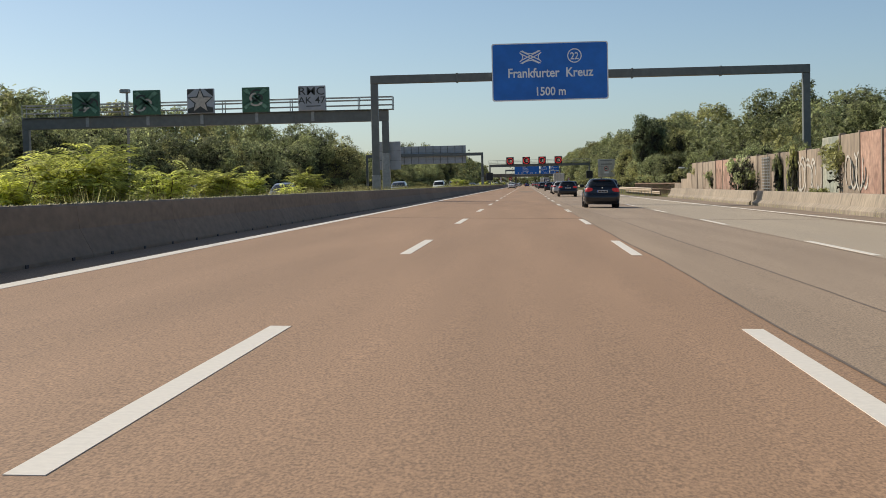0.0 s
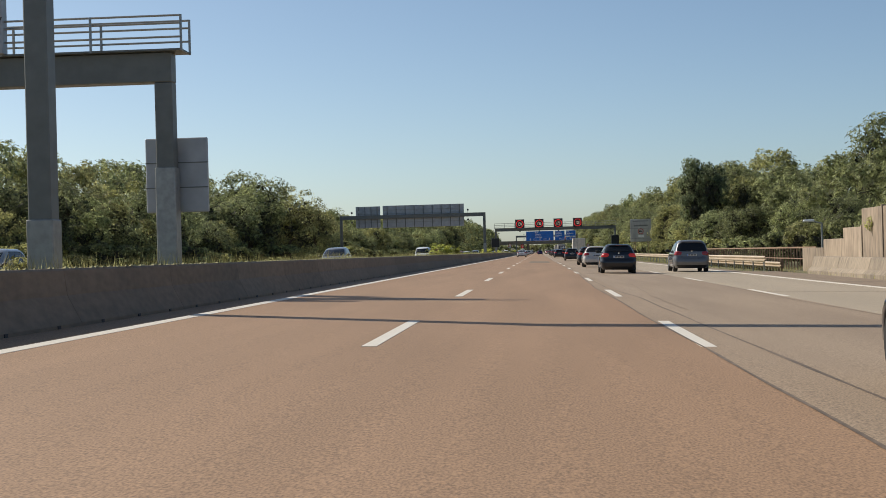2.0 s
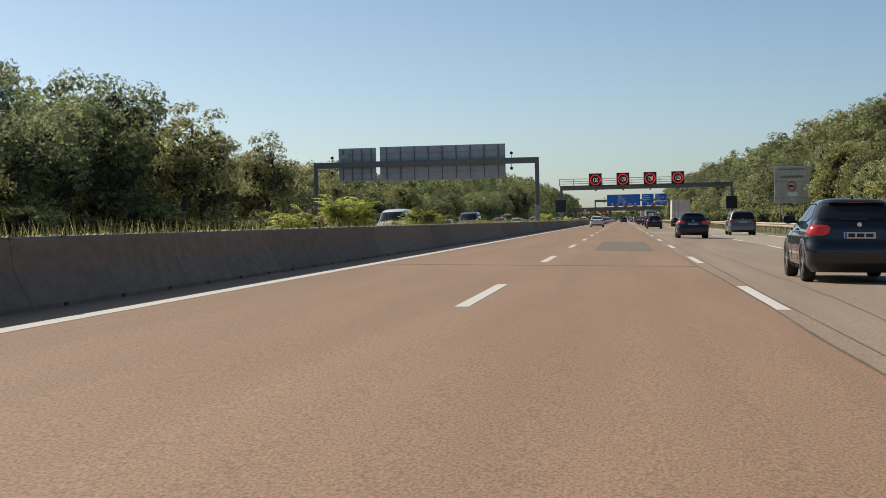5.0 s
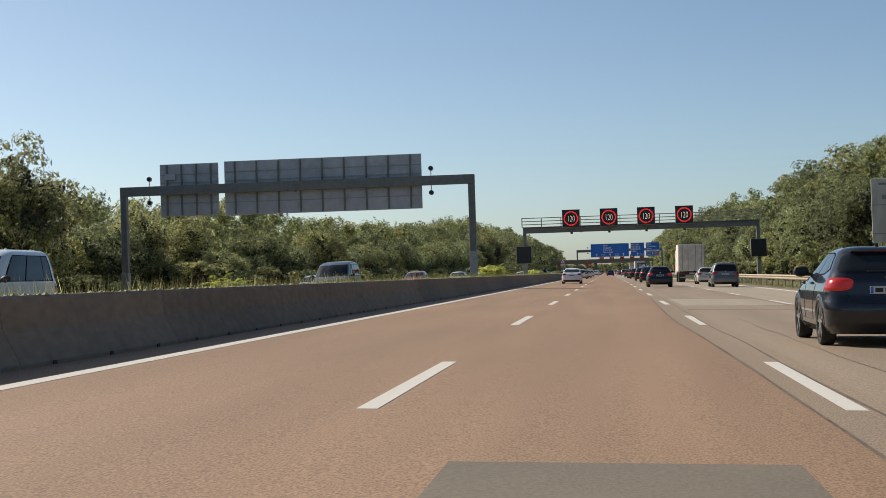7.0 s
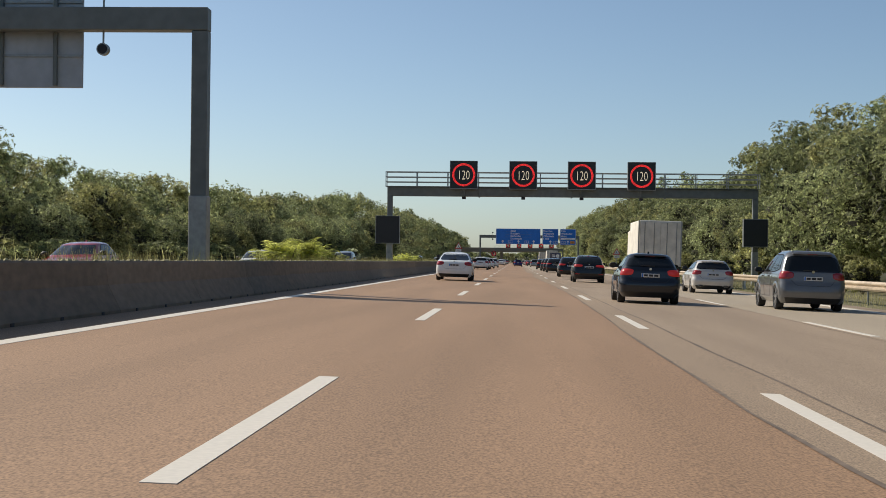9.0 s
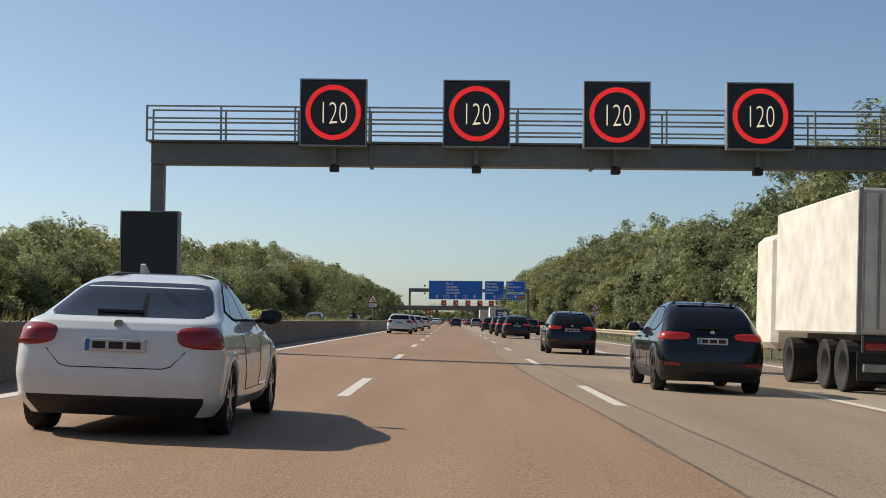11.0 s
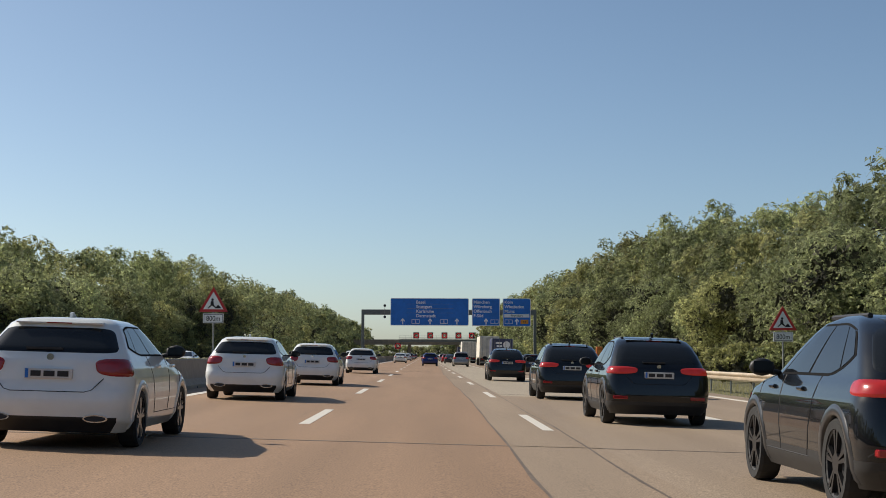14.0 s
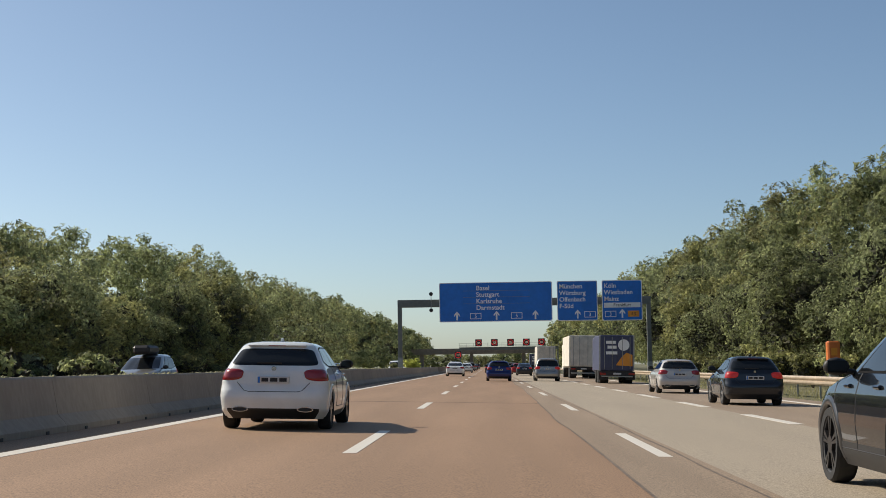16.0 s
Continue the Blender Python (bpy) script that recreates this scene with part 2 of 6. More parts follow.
P_WHITE = car_paint("car_white", (0.8, 0.82, 0.8), 0.0)
P_BLACK = car_paint("car_black", (0.006, 0.007, 0.009), 0.0)
P_DARK = car_paint("car_anthracite", (0.022, 0.026, 0.034), 0.3)
P_GREY = car_paint("car_grey", (0.15, 0.155, 0.16), 0.4)
P_SILVER = car_paint("car_silver", (0.33, 0.32, 0.3), 0.6)
P_BLUE = car_paint("car_blue", (0.016, 0.028, 0.14), 0.3)
P_RED = car_paint("car_red", (0.35, 0.02, 0.02), 0.2)


# ---- building helpers ----
def widen(ob):
    """Scale a thing drawn on the plan across the road and upwards."""
    ob.location = (ob.location.x * K, ob.location.y, ob.location.z * K)
    ob.scale = (K, 1, K)
    return ob


def part(name, bm, material, parent=None, label="", smooth=False):
    me = bpy.data.meshes.new(name)
    bmesh.ops.recalc_face_normals(bm, faces=bm.faces)
    bm.to_mesh(me)
    bm.free()
    me.materials.append(material)
    if smooth:
        me.shade_smooth()
    ob = new(name, me)
    ob.parent = parent
    if label:
        ob["label"] = label
    return ob


K = 1.09  # the plan below is drawn in lane widths of 3.5; K turns its widths and heights into metres


def thing(name, label, category, group="", kind="", at=(0, 0, 0), turn=0.0, plan=False):
    e = new(name)
    e.matrix_basis = pose(*at, 0, 0, turn)
    if plan:
        widen(e)
    return tagged(e, label, category, group, kind)


def box(x0, x1, y0, y1, z0, z1, bevel=0.0, bm=None):
    bm = bm or bmesh.new()
    v = [bm.verts.new((x, y, z)) for z in (z0, z1) for y in (y0, y1) for x in (x0, x1)]
    fs = [bm.faces.new([v[i] for i in f]) for f in ((0, 2, 3, 1), (4, 5, 7, 6), (0, 1, 5, 4), (2, 6, 7, 3), (0, 4, 6, 2), (1, 3, 7, 5))]
    if bevel:
        es = {e for f in fs for e in f.edges}
        bmesh.ops.bevel(bm, geom=list(es), offset=bevel, segments=1, affect="EDGES")
    return bm


def prism(points, y0, y1, bm=None, axis="y"):
    """A closed outline, extruded along y (outline in x, z) or along z (outline in x, y) or x (outline in y, z)."""
    bm = bm or bmesh.new()
    put = {"y": lambda p, k: (p[0], k, p[1]), "z": lambda p, k: (p[0], p[1], k), "x": lambda p, k: (k, p[0], p[1])}[axis]
    a = [bm.verts.new(put(p, y0)) for p in points]
    b = [bm.verts.new(put(p, y1)) for p in points]
    bm.faces.new(a)
    bm.faces.new(b[::-1])
    for i in range(len(a)):
        j = (i + 1) % len(a)
        bm.faces.new((a[j], a[i], b[i], b[j]))
    return bm


def tube(p, q, r, n=8, bm=None, r2=None):
    """A round bar from p to q."""
    bm = bm or bmesh.new()
    p, q = Vector(p), Vector(q)
    d = (q - p).normalized()
    s = d.orthogonal().normalized()
    u = d.cross(s)
    rings = []
    for c, rr in ((p, r), (q, r if r2 is None else r2)):
        rings.append([bm.verts.new(c + rr * (math.cos(k * math.tau / n) * s + math.sin(k * math.tau / n) * u)) for k in range(n)])
    for k in range(n):
        bm.faces.new((rings[0][k], rings[0][(k + 1) % n], rings[1][(k + 1) % n], rings[1][k]))
    bm.faces.new(rings[0][::-1])
    bm.faces.new(rings[1])
    return bm


def disc(cx, cz, r, y0, y1, n=28, bm=None, inner=0.0):
    """A disc or ring that faces -y, in the plane x-z."""
    ring = [(cx + r * math.cos(k * math.tau / n), cz + r * math.sin(k * math.tau / n)) for k in range(n)]
    if not inner:
        return prism(ring, y0, y1, bm)
    bm = bm or bmesh.new()
    hole = [(cx + inner * math.cos(k * math.tau / n), cz + inner * math.sin(k * math.tau / n)) for k in range(n)]
    loops = [[bm.verts.new((x, y, z)) for x, z in o] for y in (y0, y1) for o in (ring, hole)]
    a, b, c, d = loops
    for k in range(n):
        j = (k + 1) % n
        for f in ((a[k], a[j], b[j], b[k]), (d[k], d[j], c[j], c[k]), (c[k], c[j], a[j], a[k]), (b[k], b[j], d[j], d[k])):
            bm.faces.new(f)
    return bm


def ribbon(x0, x1, y0, y1, z_of, thick=0.004, bm=None):
    """A flat strip on the road, following its crossfall."""
    return prism([(x0, z_of(x0)), (x1, z_of(x1)), (x1, z_of(x1) + thick), (x0, z_of(x0) + thick)], y0, y1, bm)


def lettering(text, size, material, parent, at, align="LEFT", depth=0.004, squeeze=1.0, name="letter", thin=0.0):
    """Raised letters in the built-in font on a face that looks towards -y."""
    c = bpy.data.curves.new("text", "FONT")
    c.body, c.size, c.align_x, c.extrude = text, size, align, depth
    c.resolution_u, c.offset = 3, -thin
    tmp = new("text", c)
    dg = bpy.context.evaluated_depsgraph_get()
    dg.update()
    me = bpy.data.meshes.new_from_object(tmp.evaluated_get(dg))
    bpy.data.objects.remove(tmp)
    me.transform(pose(*at, 90) @ Matrix.Diagonal((squeeze, 1, 1, 1)))
    whole = bmesh.new()
    whole.from_mesh(me)
    bmesh.ops.remove_doubles(whole, verts=whole.verts, dist=0.0002)
    bpy.data.meshes.remove(me)
    # gather the pieces that stand over one another (the dots of an umlaut) into one letter
    left, pieces = set(whole.verts), []
    while left:
        seed = left.pop()
        piece, todo = {seed}, [seed]
        while todo:
            for e in todo.pop().link_edges:
                for v in e.verts:
                    if v in left:
                        left.discard(v)
                        piece.add(v)
                        todo.append(v)
        xs = [v.co.x for v in piece]
        pieces.append((min(xs), max(xs), piece))
    letters = []
    for x0, x1, piece in sorted(pieces, key=lambda q: q[0] - q[1]):
        home = next((q for q in letters if q[0] <= (x0 + x1) / 2 <= q[1]), None)
        if home:
            home[2].update(piece)
        else:
            letters.append((x0, x1, piece))
    for x0, x1, piece in sorted(letters, key=lambda q: q[0]):
        one = bmesh.new()
        at_vert = {v: one.verts.new(v.co) for v in piece}
        for f in whole.faces:
            if f.verts[0] in at_vert:
                one.faces.new([at_vert[v] for v in f.verts])
        part(name, one, material, parent)
    whole.free()


FALL = 0.0261


def road_z(x):
    """Height of the carriageway: it falls to the right."""
    return -FALL * x


# ---- ground and carriageways ----
def ground_sheet():
    xs = [(-2500, -0.9), (-60, -0.75), (-33, -0.55), (-29.2, -0.45), (-28.6, -0.4), (-10.2, 0.1), (-9.6, 0.2), (-6.6, 0.3), (-6.4, 0.05), (9.7, -0.33), (10.6, -0.33), (13.5, -0.38), (20, -0.5), (60, -0.8), (2500, -0.9)]
    ys = [-400] + list(range(-60, 1300, 20)) + [1600, 2200, 3000, 4500]
    bm = bmesh.new()
    grid = [[bm.verts.new((x, y, z + (0.06 * noise.noise((x * 0.2, y * 0.11, 0)) if abs(x + 8) < 1.2 or x > 12 else 0))) for x, z in xs] for y in ys]
    for a, b in zip(grid, grid[1:]):
        for i in range(len(xs) - 1):
            bm.faces.new((a[i], a[i + 1], b[i + 1], b[i]))
    tagged(widen(part("ground", bm, SOIL, smooth=True)), "soil and rough grass beside the motorway", "ground", kind="structure")


def slab(name, label, x0, x1, y0, y1, material, z_of=road_z, category="road", lift=0.0):
    bm = prism([(x0, z_of(x0) - 0.06), (x1, z_of(x1) - 0.06), (x1, z_of(x1) + lift), (x0, z_of(x0) + lift)], y0, y1)
    return tagged(widen(part(name, bm, material)), label, category, kind="structure")


FAR = 1500
ground_sheet()
slab("road_left_lanes", "red-brown asphalt of the two left lanes", -6.0, 2.14, -300, FAR, RED_ASPHALT)
slab("road_third_lane", "grey-brown asphalt of the third lane", 2.14, 5.5, -300, 453.5, GREY_ASPHALT)
slab("road_third_lane_pale", "paler concrete of the third lane", 2.14, 5.5, 453.5, FAR, PALE_CONCRETE)
slab("road_right_lane", "pale worn surface of the right lane", 5.5, 9.62, -300, 352, PALE_CONCRETE)
slab("road_right_lane_dark", "darker asphalt of the right lane", 5.5, 9.62, 352, FAR, GREY_ASPHALT)
slab("road_shoulder", "dusty narrow hard shoulder", 9.62, 11.9, -300, 135, SHOULDER)
slab("road_shoulder_narrow", "dusty edge strip of the carriageway", 9.62, 10.3, 135, FAR, SHOULDER)


def other_z(x):
    return 0.16 + 0.026 * (x + 10)


slab("road_opposite", "asphalt of the opposite carriageway", -28.4, -10.0, -300, FAR, GREY_ASPHALT, other_z)

# ---- road markings ----
marks = thing("road_markings", "white painted lane lines on the asphalt", "road marking", kind="structure", plan=True)


def dash_set(x, width, first, step, length, y_end, y_start=-52):
    me = None
    y = first + step * math.ceil((y_start - first) / step)
    while y < y_end:
        if me is None:
            bm = ribbon(x - width / 2, x + width / 2, 0, length, road_z)
            ob = part("dash", bm, PAINT, marks)
            me = ob.data
        else:
            ob = new("dash", me)
            ob.parent = marks
        ob.location = (0, y, 0)
        y += step


dash_set(-1.62, 0.16, 19.6, 18, 6.0, 900)
dash_set(1.9, 0.16, 19.7, 18, 6.0, 900)
dash_set(5.6, 0.14, 20.2, 18, 6.0, 362)
dash_set(5.5, 0.26, 369.4, 11.75, 5.6, 800, 360)
part("edge_line", ribbon(-5.27, -5.05, -60, FAR, road_z), PAINT, marks, "worn solid white edge line")
bm = bmesh.new()
taper = [(-60, 10.9), (45, 10.3), (80, 9.75), (110, 9.3), (150, 9.22), (FAR, 9.22)]
for (ya, xa), (yb, xb) in zip(taper, taper[1:]):
    v = [bm.verts.new((x, y, road_z(x) + h)) for y, c in ((ya, xa), (yb, xb)) for x, h in ((c - 0.12, 0.005), (c + 0.12, 0.005))]
    bm.faces.new((v[0], v[1], v[3], v[2]))
    w = [bm.verts.new((x, y, road_z(x) + h)) for y, c in ((ya, xa), (yb, xb)) for x, h in ((c - 0.125, -0.01), (c + 0.125, -0.01))]
    for i, j in ((0, 2), (1, 3)):
        bm.faces.new((v[i], v[j], w[j], w[i]))
part("edge_line", bm, PAINT, marks, "worn solid white edge line")
for x in (-27.2, -10.9):
    part("edge_line", ribbon(x - 0.12, x + 0.12, -100, FAR, other_z), PAINT, marks)

# sealed joints, cracks and patches
seams = thing("road_seams", "dark bitumen joints and repair patches in the road", "road seam", kind="structure", plan=True)


LEFT_JOINT = [(-60, 2.15), (20, 2.1), (70, 1.84), (100, 1.68), (128, 1.9), (220, 1.6), (242, 1.45), (268, 1.75), (276, 1.48), (320, 1.66), (372, 1.12), (381, 1.36), (401, 1.4), (403.9, 1.38), (404.2, 1.14), (424, 1.06), (440, 1.18), (500, 1.2), (541, 1.42), (600, 1.5), (900, 1.6)]
RIGHT_JOINT = [(-60, 3.3), (10, 3.25), (46, 2.94), (70, 2.4), (90, 2.3), (100, 1.98), (200, 2.05), (236, 1.97), (277, 2.2), (330, 2.15), (388, 1.88), (424, 2.0), (442, 2.1), (520, 2.1), (600, 2.2), (900, 2.4)]


def interp(z, table):
    for (za, va), (zb, vb) in zip(table, table[1:]):
        if z <= zb:
            return va + (vb - va) * max(0.0, (z - za) / (zb - za))
    return table[-1][1]


def joint_x(y, table, phase):
    return interp(y, table) + 0.06 * noise.noise((y * 0.12, phase, 0.5)) + 0.018 * noise.noise((y * 0.45, phase, 2.5))


def joint_strip():
    """The patched strip between the lanes, and the two sealed joints along it."""
    bm, left, right = bmesh.new(), bmesh.new(), bmesh.new()
    prev = None
    y = -60.0
    while y < 820:
        xs = (joint_x(y, LEFT_JOINT, 1.3), joint_x(y, RIGHT_JOINT, 8.1))
        cur = [bm.verts.new((x, y, road_z(x) + 0.003)) for x in (xs[0], max(xs[1], 2.2))]
        js = []
        for x, mesh in zip(xs, (left, right)):
            w = 0.011 + 0.024 * abs(noise.noise((y * 0.3, x, 9)))
            js.append([mesh.verts.new((x + k * w, y, road_z(x + k * w) + 0.005)) for k in (-1, 1)])
        if prev:
            bm.faces.new((prev[0][0], prev[0][1], cur[1], cur[0]))
            for mesh, a, b in ((left, prev[1][0], js[0]), (right, prev[1][1], js[1])):
                mesh.faces.new((a[0], a[1], b[1], b[0]))
        prev = (cur, js)
        y += 1.5
    part("joint_strip", bm, STRIP_ASPHALT, seams, "patched asphalt strip between the lanes")
    for mesh in (left, right):
        part("joint", mesh, WORN_JOINT, seams)


joint_strip()


def wavy_seam(x0, y0, y1, width, amp, name="joint", drift=0.0):
    bm = bmesh.new()
    prev = None
    y = y0
    while y <= y1:
        x = x0 + drift * (y - y0) + amp * noise.noise((y * 0.09, x0 * 7.3, 0.5)) + 0.3 * amp * noise.noise((y * 0.6, x0 * 3.1, 2.5))
        w = width * (0.75 + 0.5 * abs(noise.noise((y * 0.35, x0, 9))))
        cur = [bm.verts.new((x + s * w / 2, y, road_z(x + s * w / 2) + 0.006)) for s in (-1, 1)]
        if prev:
            bm.faces.new((prev[0], prev[1], cur[1], cur[0]))
        prev = cur
        y += 1.5
    part(name, bm, WORN_JOINT, seams)


wavy_seam(2.75, 84, 240, 0.014, 0.25, "crack")
wavy_seam(5.4, -20, 420, 0.02, 0.12, "crack")
for y, x0, x1, w in ((179.2, -5.6, 1.7, 0.13), (44.5, -5.6, 9.4, 0.05), (247.5, 2.2, 9.4, 0.07), (429.4, -5.6, 5.4, 0.12), (455.4, 2.2, 5.4, 0.04), (512, -5.6, 1.6, 0.05), (128, 2.2, 9.4, 0.06)):
    part("joint", ribbon(x0, x1, y, y + w, road_z, 0.003), WORN_JOINT if 0.1 < w < 0.14 else BITUMEN, seams)
part("patch", ribbon(-0.7, 1.12, 195.2, 214.5, road_z, 0.003), PATCH, seams, "dark rectangular asphalt repair")
part("patch", ribbon(2.3, 5.3, 252, 263, road_z, 0.003), PALE_CONCRETE, seams, "pale repair patch")
part("patch", ribbon(5.7, 9.1, 96, 109, road_z, 0.003), PALE_CONCRETE, seams, "pale repair patch")
part("patch", ribbon(2.2, 5.4, 331, 352, road_z, 0.003), STRIP_ASPHALT, seams, "worn repair patch")

# ---- concrete barrier in the median ----
barrier = thing("median_barrier", "dirty grey concrete safety barrier with mossy top", "barrier", kind="structure", plan=True)
profile = [(-5.98, 0.1), (-5.98, 0.24), (-6.12, 0.4), (-6.21, 0.9), (-6.24, 0.93), (-6.5, 0.93), (-6.53, 0.9), (-6.58, 0.1)]
# lower face sloped further up so that it looks lighter under the sky
sloped = [(-5.98, 0.1), (-5.98, 0.2), (-6.17, 0.57), (-6.21, 0.9), *profile[4:]]
seg = None
for k in range(-8, 110):
    if seg is None:
        seg = part("segment", prism(sloped, 0.008, 5.992), MEDIAN, barrier)
        ob = seg
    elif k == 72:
        ob = pale_seg = part("segment", prism(profile, 0.008, 5.992), MEDIAN_PALE, barrier)
    else:
        ob = new("segment", seg.data if k < 72 else pale_seg.data)
        ob.parent = barrier
    ob.location = (0, k * 6, 0)
bm = prism(profile, 660, FAR)
part("far_run", bm, MEDIAN, barrier)
# black blocks on the face stand in for the shade inside the notches
notch = None
for k in range(-6, 300):
    ob = new("drain_notch", notch.data) if notch else part("drain_notch", box(-6.0, -5.97, -0.06, 0.06, 0.12, 0.2), BLACK, barrier)
    notch = notch or ob
    ob.parent = barrier
    ob.location = (0, k * 2 + 1, 0)
bm = bmesh.new()
r2 = random.Random(8)
for i in range(4600):
    y = -30 + 620 * r2.random()
    x = r2.uniform(-6.52, -6.22)
    s = r2.uniform(0.012, 0.05)
    v = [bm.verts.new((x + s * math.cos(a) * r2.uniform(0.6, 1.3), y + 1.8 * s * math.sin(a), 0.93)) for a in (0, 1.3, 2.5, 3.8, 5.1)]
    t = bm.verts.new((x, y, 0.93 + s * 0.7))
    for a in range(5):
        bm.faces.new((v[a], v[(a + 1) % 5], t))
tagged(widen(part("moss_cushions", bm, MOSS)), "green-brown moss on top of the concrete barrier", "moss", kind="stuff")

# ---- right edge: concrete barrier, panel wall, guardrails ----
wallb = thing("edge_barrier", "weathered beige concrete barrier along the shoulder", "barrier", kind="structure", plan=True)
prof2 = [(12.1, -0.34), (12.1, -0.18), (12.3, -0.02), (12.42, 0.4), (12.46, 0.43), (12.75, 0.43), (12.8, 0.4), (12.85, -0.4)]
sb = None
for k in range(-8, 19):
    if k == 10:
        continue
    ob = new("segment", sb.data) if sb else part("segment", prism(prof2, 0.02, 5.98), CONCRETE, wallb)
    sb = sb or ob
    ob.parent = wallb
    ob.location = (0, k * 6 + 14 if k > 10 else k * 6 + 19, 0)
# the broken gap between two runs shows a dark stepped joint
part("joint_cover", box(12.2, 12.8, 79.1, 79.9, -0.35, 0.36, 0.03), CONCRETE, wallb, "recessed joint piece")

panelw = thing("panel_wall", "stained concrete panel wall with faded graffiti", "wall", kind="structure", plan=True)
r3 = random.Random(12)
y = -44.0
while y < 128:
    h = 2.85 if y < 65 else 2.4 if y < 122 else 1.65
    m = WALL
    if 52 <= y < 58 or 96 <= y < 108:
        m = WALL_RED
    if 64 <= y < 68 or 8 < y < 13:
        m = WALL_TEAL
    part("panel", box(13.75 + r3.uniform(-0.02, 0.02), 13.93, y + 0.02, y + 3.98, -0.45, h + r3.uniform(-0.02, 0.02), 0.02), m, panelw)
    part("post", box(13.7, 13.98, y - 0.09, y + 0.09, -0.45, h + 0.08, 0.015), CONCRETE, panelw)
    y += 4
part("panel", box(13.76, 13.93, 128.05, 133, -0.45, 1.2, 0.02), WALL, panelw)
part("panel", box(13.76, 13.93, 133.05, 139, -0.45, 0.8, 0.02), WALL, panelw)


def scrawl(yc, zc, w, h, seed, material, strokes=5):
    """Looping spray strokes on the wall, plain shapes without letters."""
    rr = random.Random(seed)
    for s in range(strokes):
        bm = bmesh.new()
        cy = yc - w / 2 + w * (s + 0.5) / strokes
        a0, turn = rr.uniform(0, 6), rr.choice((-1, 1)) * rr.uniform(3.0, 5.5)
        ry, rz = w / strokes * rr.uniform(0.35, 0.6), h / 2 * rr.uniform(0.7, 1.0)
        prev = None
        for k in range(15):
            a = a0 + turn * k / 14
            t = rr.uniform(0.05, 0.075)
            c, d = math.cos(a), math.sin(a)
            cur = [bm.verts.new((13.722 - 0.0015 * s, cy + (ry + o) * c, zc + (rz + o) * d)) for o in (-t, t)]
            if prev:
                bm.faces.new((prev[0], prev[1], cur[1], cur[0]))
            prev = cur
        part("graffiti", bm, material, panelw, "sprayed loop, no readable words")


scrawl(60.6, 1.3, 4.4, 1.7, 1, SPRAY_WHITE, 4)
scrawl(72.3, 1.15, 8.4, 1.9, 2, SPRAY_WHITE, 6)
scrawl(72.6, 1.1, 8.0, 1.6, 3, SPRAY_WHITE, 4)
scrawl(61, 1.2, 4.0, 1.5, 11, SPRAY_DARK, 2)
scrawl(96, 1.1, 7, 1.5, 4, WALL_RED, 5)
scrawl(104, 1.1, 8, 1.5, 5, RUST, 5)
scrawl(113, 1.0, 6, 1.4, 6, RUST, 4)
scrawl(40, 1.3, 9, 2.0, 7, SPRAY_WHITE, 6)

trellis = thing("trellis", "weathered grey wooden trellis leaning on the panel wall", "trellis", plan=True)
for k in range(4):
    part("upright", box(13.66, 13.69, 82.9 + 0.85 * k, 82.96 + 0.85 * k, -0.45, 2.28), GALV, trellis)
for k in range(15):
    part("slat", box(13.63, 13.66, 82.8, 85.6, -0.2 + 0.17 * k, -0.15 + 0.17 * k), GALV, trellis)

WAVE = [(0.0, -0.155), (0.03, -0.155), (0.075, -0.1), (0.075, -0.06), (0.0, -0.015), (0.0, 0.015), (0.075, 0.06), (0.075, 0.1), (0.03, 0.155), (0.0, 0.155)]


def beam_profile(x, z):
    outer = [(x - dx, z + dz) for dx, dz in WAVE]
    return outer + [(x - dx + 0.012, z + dz) for dx, dz in reversed(WAVE)]


rail = thing("guardrail", "dusty beige steel guardrail on posts beside the verge", "guardrail", kind="structure", plan=True)
rail_beam = rail_post = None
for k in range(0, 150):
    y = 136 + 4 * k
    ob = new("beam", rail_beam.data) if rail_beam else part("beam", prism(beam_profile(11.45, 0.3), 0.0, 4.01), RAIL, rail)
    rail_beam = rail_beam or ob
    ob.parent = rail
    ob.location = (0, y, 0)
    po = new("post", rail_post.data) if rail_post else part("post", prism([(11.47, 0), (11.53, 0), (11.53, 0.06), (11.485, 0.06), (11.485, 0.0601), (11.47, 0.06)], -0.6, 0.42, None, "z"), GALV, rail)
    rail_post = rail_post or po
    po.parent = rail
    po.location = (0, y + 1, 0)

# double rail of the short bridge and its rusty railing
brail = thing("bridge_guardrail", "double steel guardrail with close posts on the bridge edge", "guardrail", kind="structure", plan=True)
b1 = None
for k in range(12):
    ob = new("beam", b1.data) if b1 else part("beam", prism(beam_profile(12.2, -0.02), 0, 4.01), RAIL, brail)
    b1 = b1 or ob
    ob.parent = brail
    ob.location = (0, 136 + 4 * k, 0)
for k in range(48):
    ob = new("post", b2.data) if k else part("post", box(12.22, 12.3, -0.05, 0.05, -0.4, 0.3), RUST, brail)
    if not k:
        b2 = ob
    ob.parent = brail
    ob.location = (0, 136.2 + k, 0)
railing = thing("bridge_railing", "rusty brown railing with many bars", "railing", kind="structure", plan=True)
part("top_bar", box(14.1, 14.2, 137, 196, 0.78, 0.86), RUST, railing)
part("low_bar", box(14.12, 14.18, 137, 196, 0.2, 0.25), RUST, railing)
for k in range(60):
    ob = new("bar", b3.data) if k else part("bar", box(14.12, 14.18, -0.03, 0.03, -0.5, 0.78), RUST, railing)
    if not k:
        b3 = ob
    ob.parent = railing
    ob.location = (0, 137 + k, 0)


